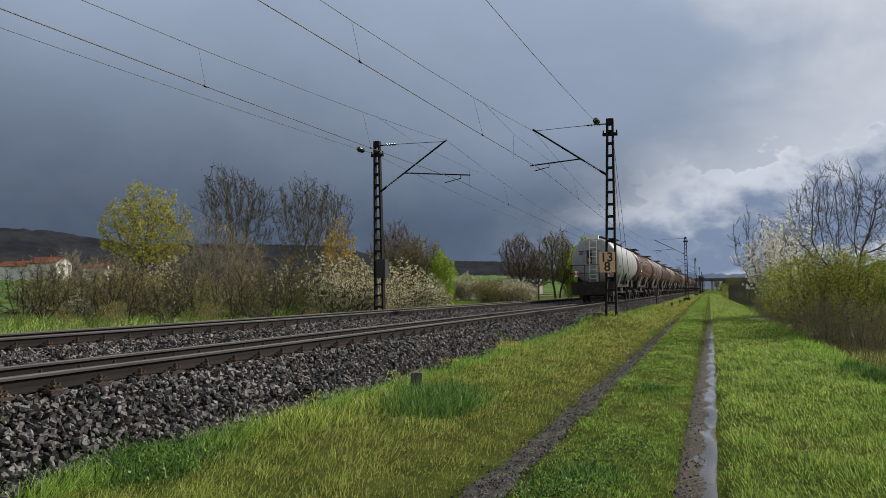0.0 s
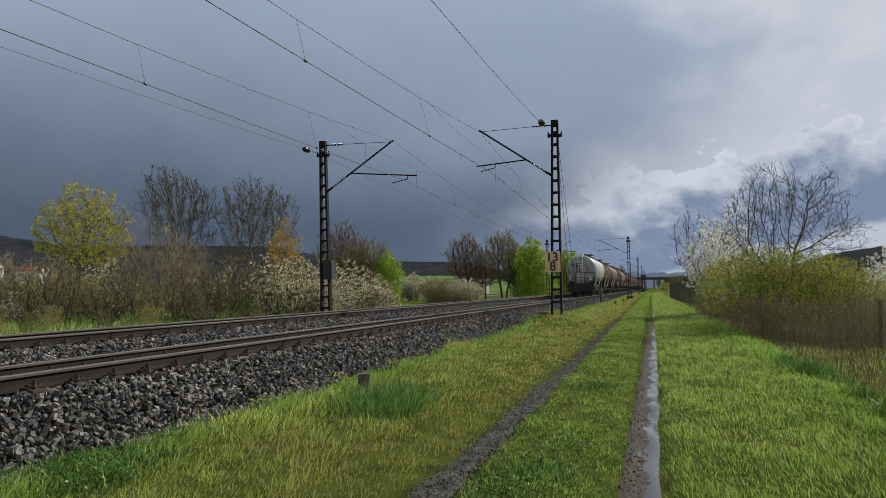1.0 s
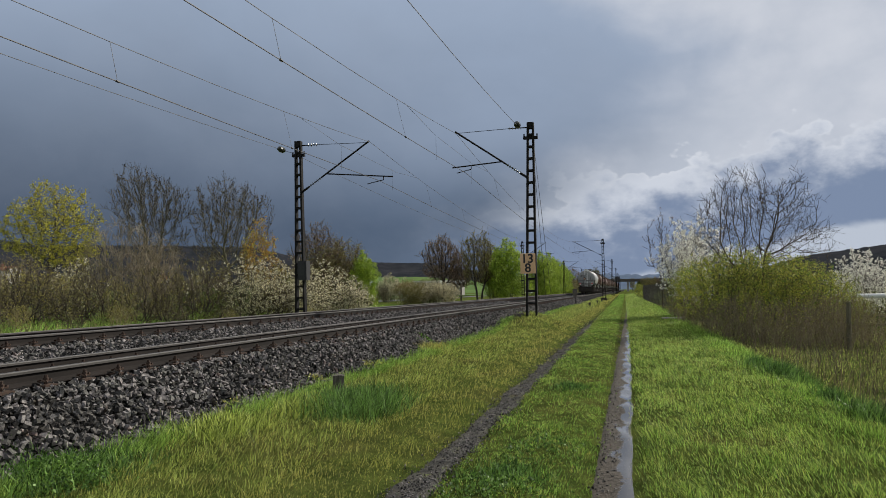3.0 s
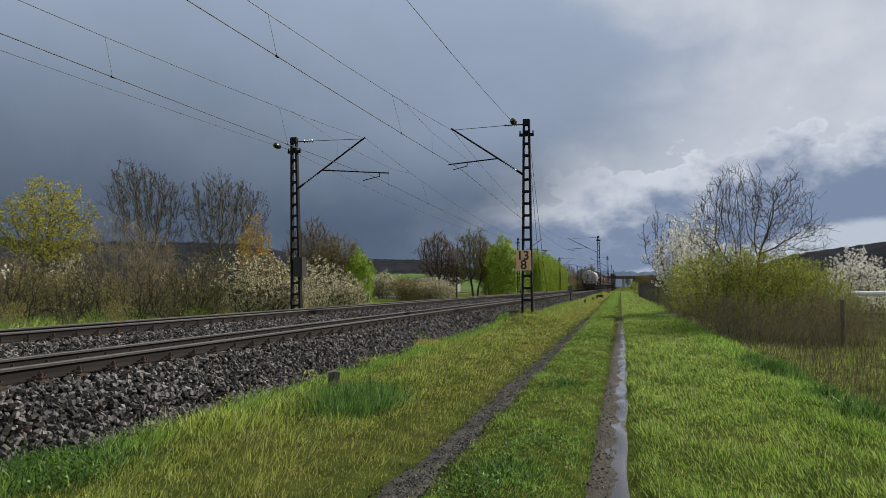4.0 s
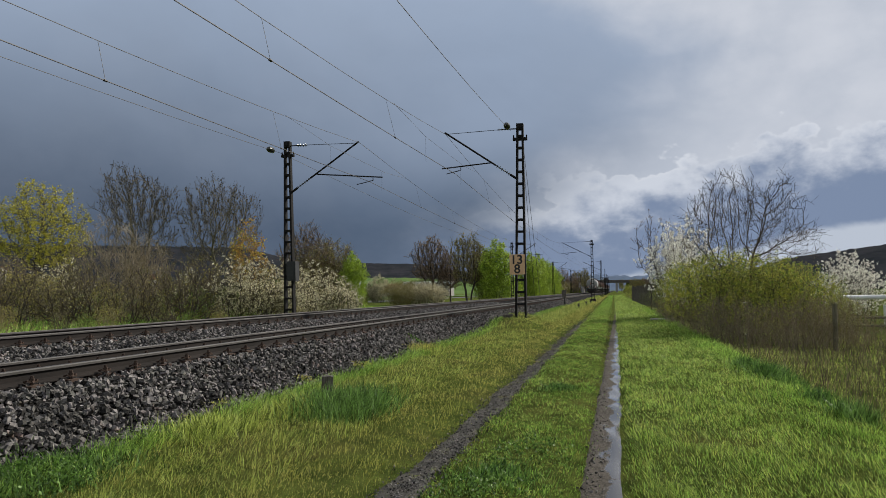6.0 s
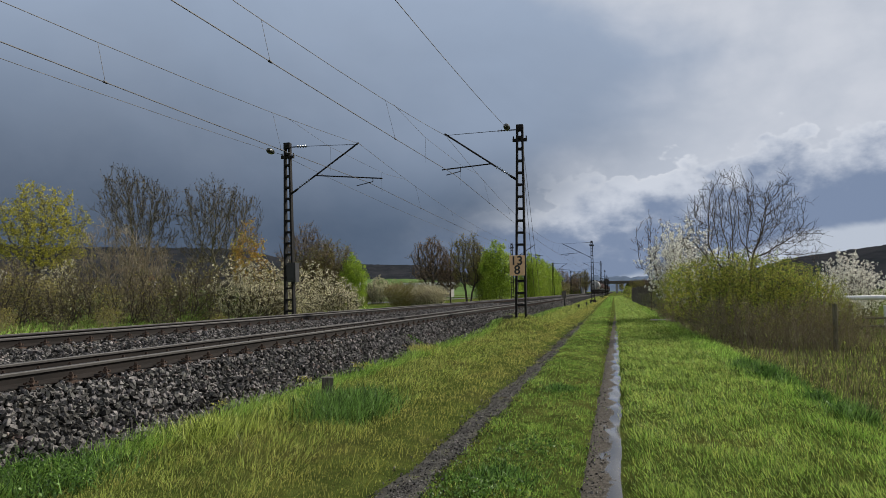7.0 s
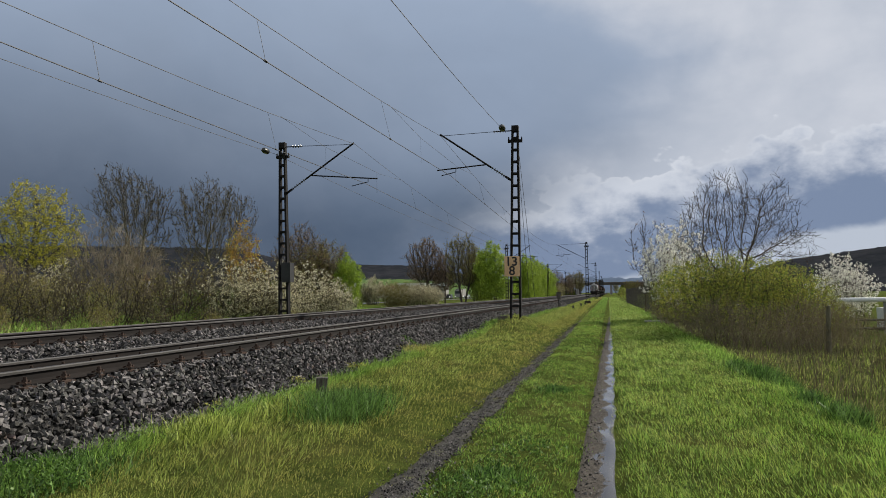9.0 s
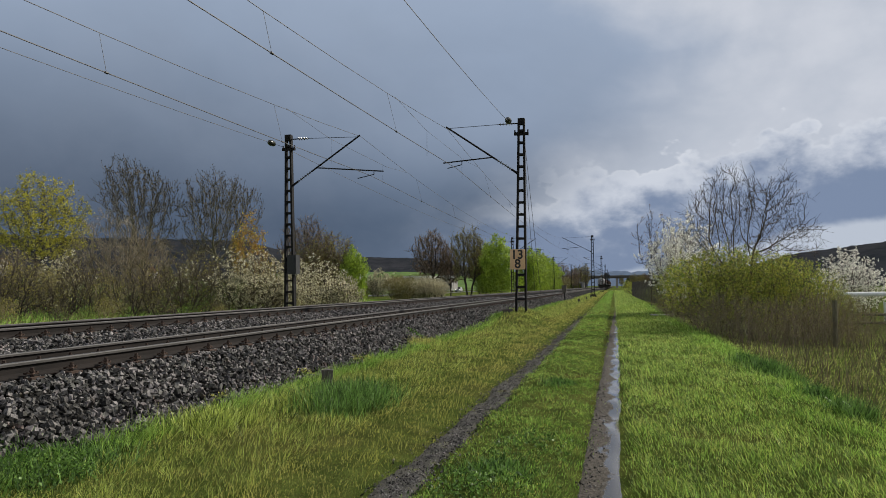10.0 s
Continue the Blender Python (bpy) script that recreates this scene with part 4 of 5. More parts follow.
# scrub between the far track and the road: crooked stems that one sees through
crooked = tree("bare_bush", "dark leafless bush of crooked arching stems", "bush", 79,
               [(0, 0, 1.7, 2.5, 2.3, 1.7), (0.8, 0, 3.3, 1.6, 1.6, 1.4)], clump(6, 0.5, 1.0, 0.6, 5), points=760, step=0.27, reach=1.4, kill=0.38, rise=0.02, tip=0.014,
               bark=BARK_DARK, twig=BUD_TWIG, twigs=2, twig_len=0.55, twig_up=0.2, wander=0.34, sets=((LEAF_OLIVE, 650, 0.085, 0.10, "leaves"),))
place(crooked, -28.3, 45, 0)
thicket = tree("thicket_bush", "twiggy thicket bush with few olive leaves", "bush", 71,
               [(0, 0, 1.9, 2.0, 2.0, 1.9)], clump(8, 0.6, 0.9, 0.5, 8), points=620, step=0.26, reach=1.2, kill=0.34, rise=0.15, tip=0.012,
               bark=TWIG, twig=TWIG_OLIVE, twigs=2, twig_len=0.5, wander=0.25, sets=((LEAF_OLIVE, 1700, 0.085, 0.12, "leaves"),))
place(thicket, -42.4, 48, 0)
bloom = tree("blackthorn_bush", "blackthorn bush with sprays of white blossom", "bush", 73,
             [(0, 0, 1.7, 1.8, 1.8, 1.7), (0.2, 0, 3.2, 1.0, 1.0, 1.3)], clump(7, 0.5, 0.8, 0.5, 6), points=560, step=0.26, reach=1.2, kill=0.34, rise=0.28, tip=0.013,
             bark=BARK_DARK, twig=BARK_DARK, twigs=2, twig_len=0.6, twig_up=0.7, sets=((PETAL, 3000, 0.10, 0.05, "blossom"), (LEAF_OLIVE_DULL, 1500, 0.09, 0.12, "leaves")), leafy=(0.5, 99))
place(bloom, -26.7, 49, 0)
low_scrub = tree("green_bush", "low bush in fresh green leaf behind the track", "bush", 77,
                 [(0, 0, 1.2, 1.5, 1.5, 1.1)], clump(6, 0.5, 0.8, 0.6, 4), points=240, step=0.22, reach=1.2, kill=0.38, rise=0.1, tip=0.008,
                 bark=TWIG_OLIVE, twigs=2, twig_len=0.4, sets=((LEAF_GREEN, 1500, 0.09, 0.12, "leaves"),))
place(low_scrub, -28.4, 47, 0)
rb = random.Random(5)
for x, y, a, s in ((-28.8, 48, 100, 1.02), (-30.5, 46, 200, 0.8), (-32.3, 45, 30, 0.85), (-36.0, 46, 290, 0.95), (-37.4, 45, 60, 0.9), (-41.8, 46, 150, 1.0), (-45.0, 46, 10, 1.0), (-49.5, 48, 200, 1.05), (-50.3, 46, 120, 0.95), (-30.0, 52, 45, 0.9),
                   (-25.9, 52, 170, 0.85), (-52.6, 46, 20, 1.1), (-57.4, 60, 80, 1.3), (-47.1, 58, 220, 1.15)):
    put(crooked, x, y, a, s)
for x, y, a, s in ((-46.5, 50, 40, 1.02), (-42.4, 50, 100, 0.95), (-35.6, 47, 190, 0.78), (-49.0, 49, 250, 0.86), (-53.2, 50, 310, 0.95), (-55.5, 50, 80, 0.9), (-33.7, 50, 20, 0.55), (-26.5, 55, 200, 0.9), (-26.0, 57, 90, 0.8)):
    put(thicket, x, y, a, s)
for x, y, a, s in ((-26.1, 50, 70, 0.92), (-25.6, 51, 160, 0.98), (-26.0, 54, 220, 0.95), (-25.3, 55, 20, 1.0), (-24.9, 57, 300, 0.90), (-24.3, 58, 10, 0.98), (-23.7, 59, 120, 0.86), (-23.1, 60, 200, 0.82), (-22.7, 61, 60, 0.72), (-22.2, 62, 260, 0.62), (-31.9, 52, 40, 0.85),
                   (-42.8, 52, 130, 1.05), (-46.6, 54, 30, 0.95), (-54.2, 56, 110, 0.8), (-23.3, 52, 45, 0.7), (-23.0, 54, 145, 0.66), (-44.5, 44, 20, 0.5)):
    put(bloom, x, y, a, s)
for k in range(15):
    put((low_scrub, thicket, crooked)[k % 3], -36.5 + k * 1.15 + rb.uniform(-1, 1), 31 + k * 1.25 + rb.uniform(-1.5, 1.5), rb.uniform(0, 360), rb.uniform(0.24, 0.42))
for x, y, s in ((-34.3, 53, 1.0), (-29.3, 50, 0.9), (-29.8, 53, 0.9), (-39.4, 56, 0.9), (-37.1, 60, 1.2), (-51.4, 52, 0.8), (-40.1, 52, 0.8)):
    put(low_scrub, x, y, x * 40, s)
cream = tree("blossom_bush", "round bush covered in cream-white blossom", "bush", 83,
             [(0, 0, 1.9, 1.9, 1.9, 1.7)], clump(8, 0.5, 1.0, 1.0, 7), points=420, step=0.28, reach=1.4, kill=0.42, rise=0.22, tip=0.014,
             bark=BARK_DARK, twigs=3, twig_len=0.6, twig_up=0.5, sets=((PETAL_CREAM, 4200, 0.13, 0.12, "blossom"), (LEAF_OLIVE_DULL, 1200, 0.12, 0.15, "leaves")))
place(cream, -70.0, 180, 0)
for x, y, s in ((-44.5, 140, 1.35), (-46.2, 142, 0.9), (-30.3, 117, 0.88), (-29.2, 117, 0.92), (-28.6, 119, 0.88), (-28.0, 121, 0.8), (-30.9, 115, 0.8)):
    put(cream, x, y, x * 20, s)
low = tree("low_bush", "low olive-brown field bush", "bush", 89,
           [(0, 0, 1.6, 1.8, 1.8, 1.5)], clump(8, 0.5, 1.0, 0.9, 2), points=380, step=0.28, reach=1.4, kill=0.42, rise=0.18, tip=0.014,
           bark=TWIG_OLIVE, twigs=3, twig_len=0.6, twig_up=0.4, sets=((LEAF_OLIVE_DULL, 2600, 0.13, 0.14, "leaves"), (PETAL_CREAM, 500, 0.11, 0.12, "blossom")))
place(low, -31.8, 113, 0)
for x, y, s in ((-33.7, 114, 1.1), (-34.1, 118, 1.2), (-31.7, 116, 1.0), (-47.6, 140, 1.1), (-49.3, 142, 0.9), (-41.7, 150, 1.3), (-41.5, 155, 1.4), (-17, 265, 1.6), (-19, 258, 1.5)):
    put(low, x, y, x * 31, s)

# right-hand hedge
place(tree("bare_tree", "leafless spreading tree rising from the hedge", "tree", 127,
           [(-0.2, 0, 4.2, 2.0, 2.0, 1.7), (-0.8, 0, 4.8, 1.3, 1.4, 1.2), (1.5, 0, 3.5, 1.1, 1.4, 1.0), (-1.5, 0, 3.4, 0.9, 1.2, 1.0), (0.9, 0, 4.6, 0.9, 1.2, 1.2)], [((0, 0, -0.5), (0.05, 0, 2.3)), ((-0.25, 0.1, -0.5), (-0.7, 0.1, 2.2))],
           points=1500, step=0.19, reach=1.0, kill=0.22, rise=0.2, tip=0.0058, power=2.6, bark=BARK_MID, twig=BARK_DARK, twigs=2, twig_len=0.42, twig_up=0.35, wander=0.12,
           sets=((BUD_RED, 900, 0.028, 0.02, "bud_crown"),)), 4.7, 28.4, 0)
hedge = tree("hedge_bush", "dense hedge bush with small yellow-green leaves", "bush", 103,
             [(0, 0, 1.7, 1.3, 1.3, 1.5), (0.3, 0, 2.4, 0.9, 0.9, 0.8)], clump(9, 0.45, 0.8, 0.9, 12), points=620, step=0.16, reach=0.9, kill=0.27, rise=0.16, tip=0.0045,
             bark=BARK_DARK, twig=BUD_TWIG, twigs=2, twig_len=0.36, twig_up=0.3, bent=True, sets=((LEAF_HEDGE, 3700, 0.058, 0.045, "leaves"), (LEAF_GREEN, 1300, 0.06, 0.05, "young_leaves")), leafy=(0.55, 99))
place(hedge, 3.5, 28.5, 0)
for x, y, a, s in ((3.1, 33, 40, 0.92), (3.8, 27.4, 90, 0.93), (4.5, 27.2, 150, 0.95), (5.3, 27.2, 210, 0.92), (6.0, 27.4, 260, 0.86), (6.6, 27.8, 300, 0.74), (7.2, 28.2, 20, 0.62), (4.4, 30, 75, 1.02), (5.4, 30, 15, 1.0), (2.9, 37, 130, 0.8), (3.3, 31, 10, 0.95),
                   (2.9, 42, 190, 0.72), (6.2, 29.5, 111, 0.9), (7.8, 29, 140, 0.5)):
    put(hedge, x, y, a, s)
scrub = tree("dry_bush", "brown leafless scrub with dead stems", "bush", 107,
             [(0, 0, 0.85, 0.9, 0.8, 0.85)], clump(10, 0.5, 0.6, 0.5, 21), points=260, step=0.13, reach=0.7, kill=0.2, rise=0.2, tip=0.0035,
             bark=TWIG, twig=TWIG_STRAW, twigs=3, twig_len=0.3, twig_up=0.4, wander=0.28, sets=((LEAF_OLIVE_DULL, 420, 0.04, 0.06, "leaves"),))
place(scrub, 3.5, 25.2, 0)
for x, y, a, s in ((3.1, 26.6, 30, 0.8), (2.9, 28, 100, 0.75), (2.7, 30, 170, 0.8), (3.3, 25.6, 220, 0.85), (3.9, 25, 60, 0.9), (4.4, 24.8, 310, 0.85), (4.8, 24.6, 20, 0.9), (5.3, 24.6, 140, 0.85), (5.8, 24.8, 200, 0.95), (6.3, 25, 260, 0.9), (6.8, 25.2, 350, 0.85),
                   (7.3, 25.4, 80, 0.8), (7.9, 25.6, 120, 0.7), (4.0, 24, 240, 0.55), (4.9, 23.6, 15, 0.55), (5.8, 23.8, 75, 0.6), (6.8, 24, 165, 0.6), (2.6, 33, 45, 0.8), (2.6, 36, 145, 0.8), (2.6, 40, 10, 0.8), (2.6, 44, 290, 0.75), (8.5, 25.5, 33, 0.7), (5.9, 26, 35, 1.05), (6.8, 26, 185, 1.1)):
    put(scrub, x, y, a, s)
white = tree("blackthorn_bush", "tall blackthorn thick with white blossom", "bush", 109,
             [(0, 0, 2.6, 1.25, 1.25, 1.3), (0.2, 0, 3.6, 0.7, 0.7, 0.9), (0.3, 0, 1.6, 1.1, 1.1, 0.9)], clump(6, 0.3, 0.6, 1.2, 14), points=460, step=0.2, reach=1.1, kill=0.32, rise=0.25, tip=0.007,
             bark=BARK_DARK, twigs=3, twig_len=0.45, twig_up=0.5, sets=((PETAL_WHITE, 7000, 0.066, 0.035, "blossom"),), leafy=(0.9, 99))
place(white, 2.8, 41, 0)
for x, y, a, s in ((3.3, 43, 100, 1.22), (3.5, 40, 60, 0.95), (4.2, 44, 200, 1.3), (10.0, 37, 30, 0.80), (10.9, 38, 200, 0.78), (11.5, 38.5, 130, 0.66), (10.1, 39, 300, 0.66)):
    put(white, x, y, a, s)
place(tree("sapling", "slender bare sapling beside the fence", "tree", 113,
           [(0, 0, 5.0, 1.5, 1.5, 2.4), (0, 0, 3.0, 1.0, 1.0, 1.4)], [((0, 0, -0.3), (0, 0, 2.0))], points=300, step=0.35, reach=1.8, kill=0.55, rise=0.35, tip=0.012,
           bark=BARK_DARK, twigs=2, twig_len=0.6, twig_up=0.8, sets=((BUD_RED, 700, 0.07, 0.05, "bud_crown"),)), 2.7, 58, 0)
for x, y, s in ((4.2, 52, 0.75), (4.2, 57, 0.7), (4.4, 62, 0.75), (4.4, 70, 0.6), (4.0, 80, 0.55), (2.4, 120, 0.7), (2.3, 140, 0.8)):
    put(hedge, x, y, x * 77, s)

# ---- fence on the right ----
fence = thing("paling_fence", "grey weathered wooden paling fence beside the path", "fence")
A, B = Vector((2.35, 104, 0.0)), Vector((3.55, 66, 0.0))
for k in range(36):
    p = A.lerp(B, k / 35)
    part("paling", Shape().box(p.x - 0.03, p.x + 0.03, p.y - 0.07, p.y + 0.07, 0, 2.0 + 0.12 * rb.random()), OLD_WOOD, fence)
for z in (0.5, 1.6):
    part("fence_rail", Shape().tube(A + Vector((0.06, 0, z)), B + Vector((0.06, 0, z)), 0.04, n=4), OLD_WOOD, fence)
stake = thing("fence_stake", "grey wooden fence stake in the scrub", "post", pose(6.25, 24.0, -0.3))
part("stake", Shape().tube((0, 0, -0.2), (0.03, 0, 1.42), 0.075, 0.068, n=8), BARK, stake)
gate = thing("pipe_barrier", "pale horizontal pipe barrier on short posts", "barrier", pose(10.6, 35.0, -0.3))
part("pipe", Shape().tube((-1.4, 0, 1.45), (9, 1.5, 1.45), 0.10, n=12), WHITE_PAINT, gate)
for x in (0.9, 4.5, 8.2):
    part("post", Shape().tube((x, 0.24 + x * 0.14, -0.3), (x, 0.24 + x * 0.14, 1.36), 0.08, n=8), CONCRETE, gate)
for z in (0.25, 0.6):
    part("rail", Shape().tube((-1.6, 0, z), (9, 1.5, z - 0.1), 0.05, n=8), OLD_WOOD, gate)
heap = thing("covered_stack", "white and grey covered stack behind the barrier", "stack", pose(15.0, 40.0, -0.3))
s = Shape()
for k in range(7):
    s.box(-2.2 + k * 0.7, -1.55 + k * 0.7, -0.4 + 0.1 * (k % 3), 0.6, 0.0, 1.0 + 0.25 * ((k * 5) % 3))
part("cover", s, WHITE_PAINT, heap)

# ---- distance ----


def ridge(name, label, dist, spans, mat, rough, thick=500):
    """A long wooded hill: its crest by bearing (degrees from ahead, right positive) and elevation (degrees)."""
    az = np.arange(spans[0][0], spans[-1][0] + 0.01, 0.25)
    el = np.interp(az, [s[0] for s in spans], [s[1] for s in spans])
    V, rows = [], 9
    for a, e in zip(az, el):
        for k in range(rows):
            t = k / (rows - 1)
            d = dist - thick + thick * t * (1.0)
            h = dist * math.tan(radians(e)) * (t ** 1.3)
            h += rough * noise.noise((a * 2.0, t * 6, dist)) * t + rough * 0.6 * noise.noise((a * 9.0, t * 9, 1)) * t
            V.append((d * math.sin(radians(a)), d * math.cos(radians(a)), h - 3 * (1 - t)))
        V.append(((dist + thick) * math.sin(radians(a)), (dist + thick) * math.cos(radians(a)), -5))
    r = rows + 1
    i, j = np.meshgrid(np.arange(len(az) - 1), np.arange(r - 1), indexing="ij")
    b = (i * r + j).ravel()
    me = fast_mesh(name, np.array(V), np.stack([b, b + r, b + r + 1, b + 1], -1), mat)
    me.shade_smooth()
    return tagged(part(name, me, mat), label, "hill", kind="structure")


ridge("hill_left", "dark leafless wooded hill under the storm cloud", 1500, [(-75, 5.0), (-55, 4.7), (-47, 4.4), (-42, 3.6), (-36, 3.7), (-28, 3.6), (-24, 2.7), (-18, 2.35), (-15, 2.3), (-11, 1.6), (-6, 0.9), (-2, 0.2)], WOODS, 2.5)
ridge("hill_fields", "green and brown fields on the hillside foot", 950, [(-32, 0.4), (-26, 1.2), (-20, 1.35), (-15, 1.25), (-10, 0.8), (-5, 0.2)], FIELD_GREEN, 1.5, 300)
ridge("hill_village", "green meadow slope below the village", 285, [(-80, 1.3), (-50, 1.35), (-44, 1.3), (-38, 0.9), (-33, 0.1)], FIELD_GREEN, 0.8, 110)
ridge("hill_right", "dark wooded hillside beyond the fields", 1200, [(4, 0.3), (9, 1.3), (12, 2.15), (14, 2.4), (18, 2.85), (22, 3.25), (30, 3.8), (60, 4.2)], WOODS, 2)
ridge("hill_far", "far range of hills with distance haze painted in blue", 4200, [(-14, 0.9), (-6, 1.0), (-1, 1.12), (1, 1.08), (3, 1.05), (8, 0.9), (16, 0.8)], FAR_BLUE, 14, 900)


def slab(name, label, category, pts, width, z, mat, kind="structure"):
    """A road or field strip along points."""
    s = Shape()
    for (x, y) in pts:
        s.v += [(x - width / 2, y, z + float(ground_z(x, y))), (x + width / 2, y, z + float(ground_z(x, y)))]
    for k in range(len(pts) - 1):
        s.f.append((2 * k, 2 * k + 1, 2 * k + 3, 2 * k + 2))
    return tagged(part(name, s, mat), label, category, kind=kind)


ROAD = [(-50, -60), (-53, 20), (-54, 90), (-53, 140), (-52, 200), (-53, 320), (-60, 600), (-70, 900)]
slab("road", "grey asphalt country road beyond the railway", "road", ROAD, 7.0, 0.06, ASPHALT)
slab("field", "bright green crop field behind the road", "field", [(-105, -80), (-108, 60), (-110, 240), (-112, 520)], 90, 0.05, FIELD_GREEN)


def house(x, y, turn, w, d, h, roof, label, z=0.0):
    """A plastered house: walls, gable roof, windows."""
    t = thing("house", label, "house", pose(x, y, float(ground_z(x, y)) + 0.1 + z, 0, 0, turn), "village houses")
    s = Shape().sweep([(-w / 2, -1 - z), (w / 2, -1 - z), (w / 2, h), (0, h + roof - 0.15), (-w / 2, h)], -d / 2, d / 2)
    part("wall", s, PLASTER, t)
    for sx in (-1, 1):
        o = [(0, h + roof), (sx * (w / 2 + 0.5), h - 0.35 * roof / w), (sx * (w / 2 + 0.5), h - 0.2 - 0.35 * roof / w), (0, h + roof - 0.2)]
        part("roof", Shape().sweep(o, -d / 2 - 0.5, d / 2 + 0.5), ROOF_RED, t)
    for k in range(3):
        for z in (1.0, 3.6):
            if z + 1.4 < h + roof * 0.5:
                xx = -w / 2 + w * (k + 0.5) / 3
                win = part("window", Shape().box(xx - 0.6, xx + 0.6, -d / 2 - 0.03, -d / 2 - 0.005, z, z + 1.3), WHITE_PAINT, t)
                part("pane", Shape().box(xx - 0.5, xx + 0.5, -d / 2 - 0.05, -d / 2 - 0.032, z + 0.1, z + 1.2), GLASS_DARK, win)
    for k in range(int(d / 3)):
        yy = -d / 2 + (k + 0.6) * 3
        win = part("window", Shape().box(w / 2 + 0.005, w / 2 + 0.03, yy - 0.6, yy + 0.6, 1.0, 2.3), WHITE_PAINT, t)
        part("pane", Shape().box(w / 2 + 0.032, w / 2 + 0.05, yy - 0.5, yy + 0.5, 1.1, 2.2), GLASS_DARK, win)
    part("chimney", Shape().box(0.8, 1.4, 0.5, 1.1, h + roof * 0.6, h + roof + 0.7), ROOF_RED, t)
    return t


house(-221, 205, 95, 7.5, 12, 2.8, 2.1, "white plastered house with a red tiled roof", 9.8)
house(-238, 208, 95, 7, 14, 2.3, 1.8, "low white house with a red tiled roof", 9.6)
house(-205, 212, 95, 7, 9, 2.2, 1.5, "small white house half hidden behind the scrub", 8.6)
house(-150, 420, 30, 12, 16, 7.0, 4.0, "far white house with a red-brown roof")
house(-118, 420, 70, 14, 22, 4.6, 2.4, "long low white building with a red-brown roof")
church = thing("white_tower", "slim white tower among the houses", "tower", pose(-170, 252, 0))
part("shaft", Shape().box(-1.4, 1.4, -1.4, 1.4, -1, 8.0), PLASTER, church)
part("roof", Shape().lathe([(8.0, 2.1), (10.5, 0.05)], "z", 4), ROOF_RED, church)
hall = thing("white_hall", "long flat white hall behind the trees", "hall", pose(-78, 330, 0.3))
part("wall", Shape().box(-14, 7, -5, 5, -1, 5.0), CONCRETE, hall)
part("roof", Shape().box(-14.5, 7.5, -5.5, 5.5, 5.002, 6.4), WHITE_PAINT, hall)
for k in range(5):
    part("window", Shape().box(-12.5 + k * 4, -10.5 + k * 4, -5.06, -5.004, 2.2, 3.6), GLASS_DARK, hall)

bridge = thing("road_bridge", "dark concrete road bridge across the tracks", "bridge", pose(0, 560, 0))
part("deck", Shape().box(-70, 70, -5, 5, 6.9, 8.0), OLD_WOOD, bridge)
part("parapet", Shape().box(-70, 70, -5.3, -5.01, 7.6, 8.9), OLD_WOOD, bridge)
for x in (-22, 2, 24):
    part("pier", Shape().box(x - 0.8, x + 0.8, -4, 4, -1, 6.898), CONCRETE, bridge)
for x0, x1 in ((-70, -23), (6, 70)):
    part("embankment", Shape().sweep([(x0, -1), (x1, -1), (x1 - (3 if x0 < 0 else 0), 6.898), (x0 + (3 if x0 > 0 else 0), 6.898)], -4.5, 4.5), TURF, bridge)
for x, y, a in ((-9, 640, 0), (6, 650, 60), (18, 630, 120), (-24, 660, 200), (30, 620, 30)):
    put(olive, x, y, a, 0.8)
for x, y in ((-3.2, 300), (-2.6, 318)):
    sg = thing("light_signal", "dark railway light signal on a tall post", "signal", pose(x, y, 0.2))
    part("post", Shape().tube((0, 0, -0.3), (0, 0, 6.0), 0.09, n=8), DARK_STEEL, sg)
    part("head", Shape().box(-0.45, 0.45, -0.15, 0.15, 4.3, 6.3), BLACK, sg)
    part("ladder", Shape().box(-0.2, 0.2, 0.16, 0.2, 0, 4.2), DARK_STEEL, sg)
turbine = thing("wind_turbine", "white wind turbine on the far hill", "wind turbine", pose(440, 1230, 58))
part("tower", Shape().tube((0, 0, -5), (0, 0, 17), 0.8, 0.45, n=10), WHITE_PAINT, turbine)
part("nacelle", Shape().box(-0.8, 0.8, -1.6, 1.2, 16.6, 18.2), WHITE_PAINT, turbine)
for a in (90, 210, 330):
    e = Vector((math.cos(radians(a)), 0, math.sin(radians(a)))) * 10
    part("blade", Shape().tube((0, -1.8, 17.4), Vector((0, -1.8, 17.4)) + e, 0.5, 0.12, n=5), WHITE_PAINT, turbine)

# ---- train of tank wagons ----
WAGON, SPEED, REAR = 15.0, 27.4, 47.0


def wheel_mesh():
    tyre = Shape().lathe([(-0.065, 0.40), (-0.065, 0.46), (0.05, 0.45), (0.07, 0.50), (0.095, 0.49), (0.095, 0.40)], "x", 24).mesh("wheel", UNDER, True)
    return tyre


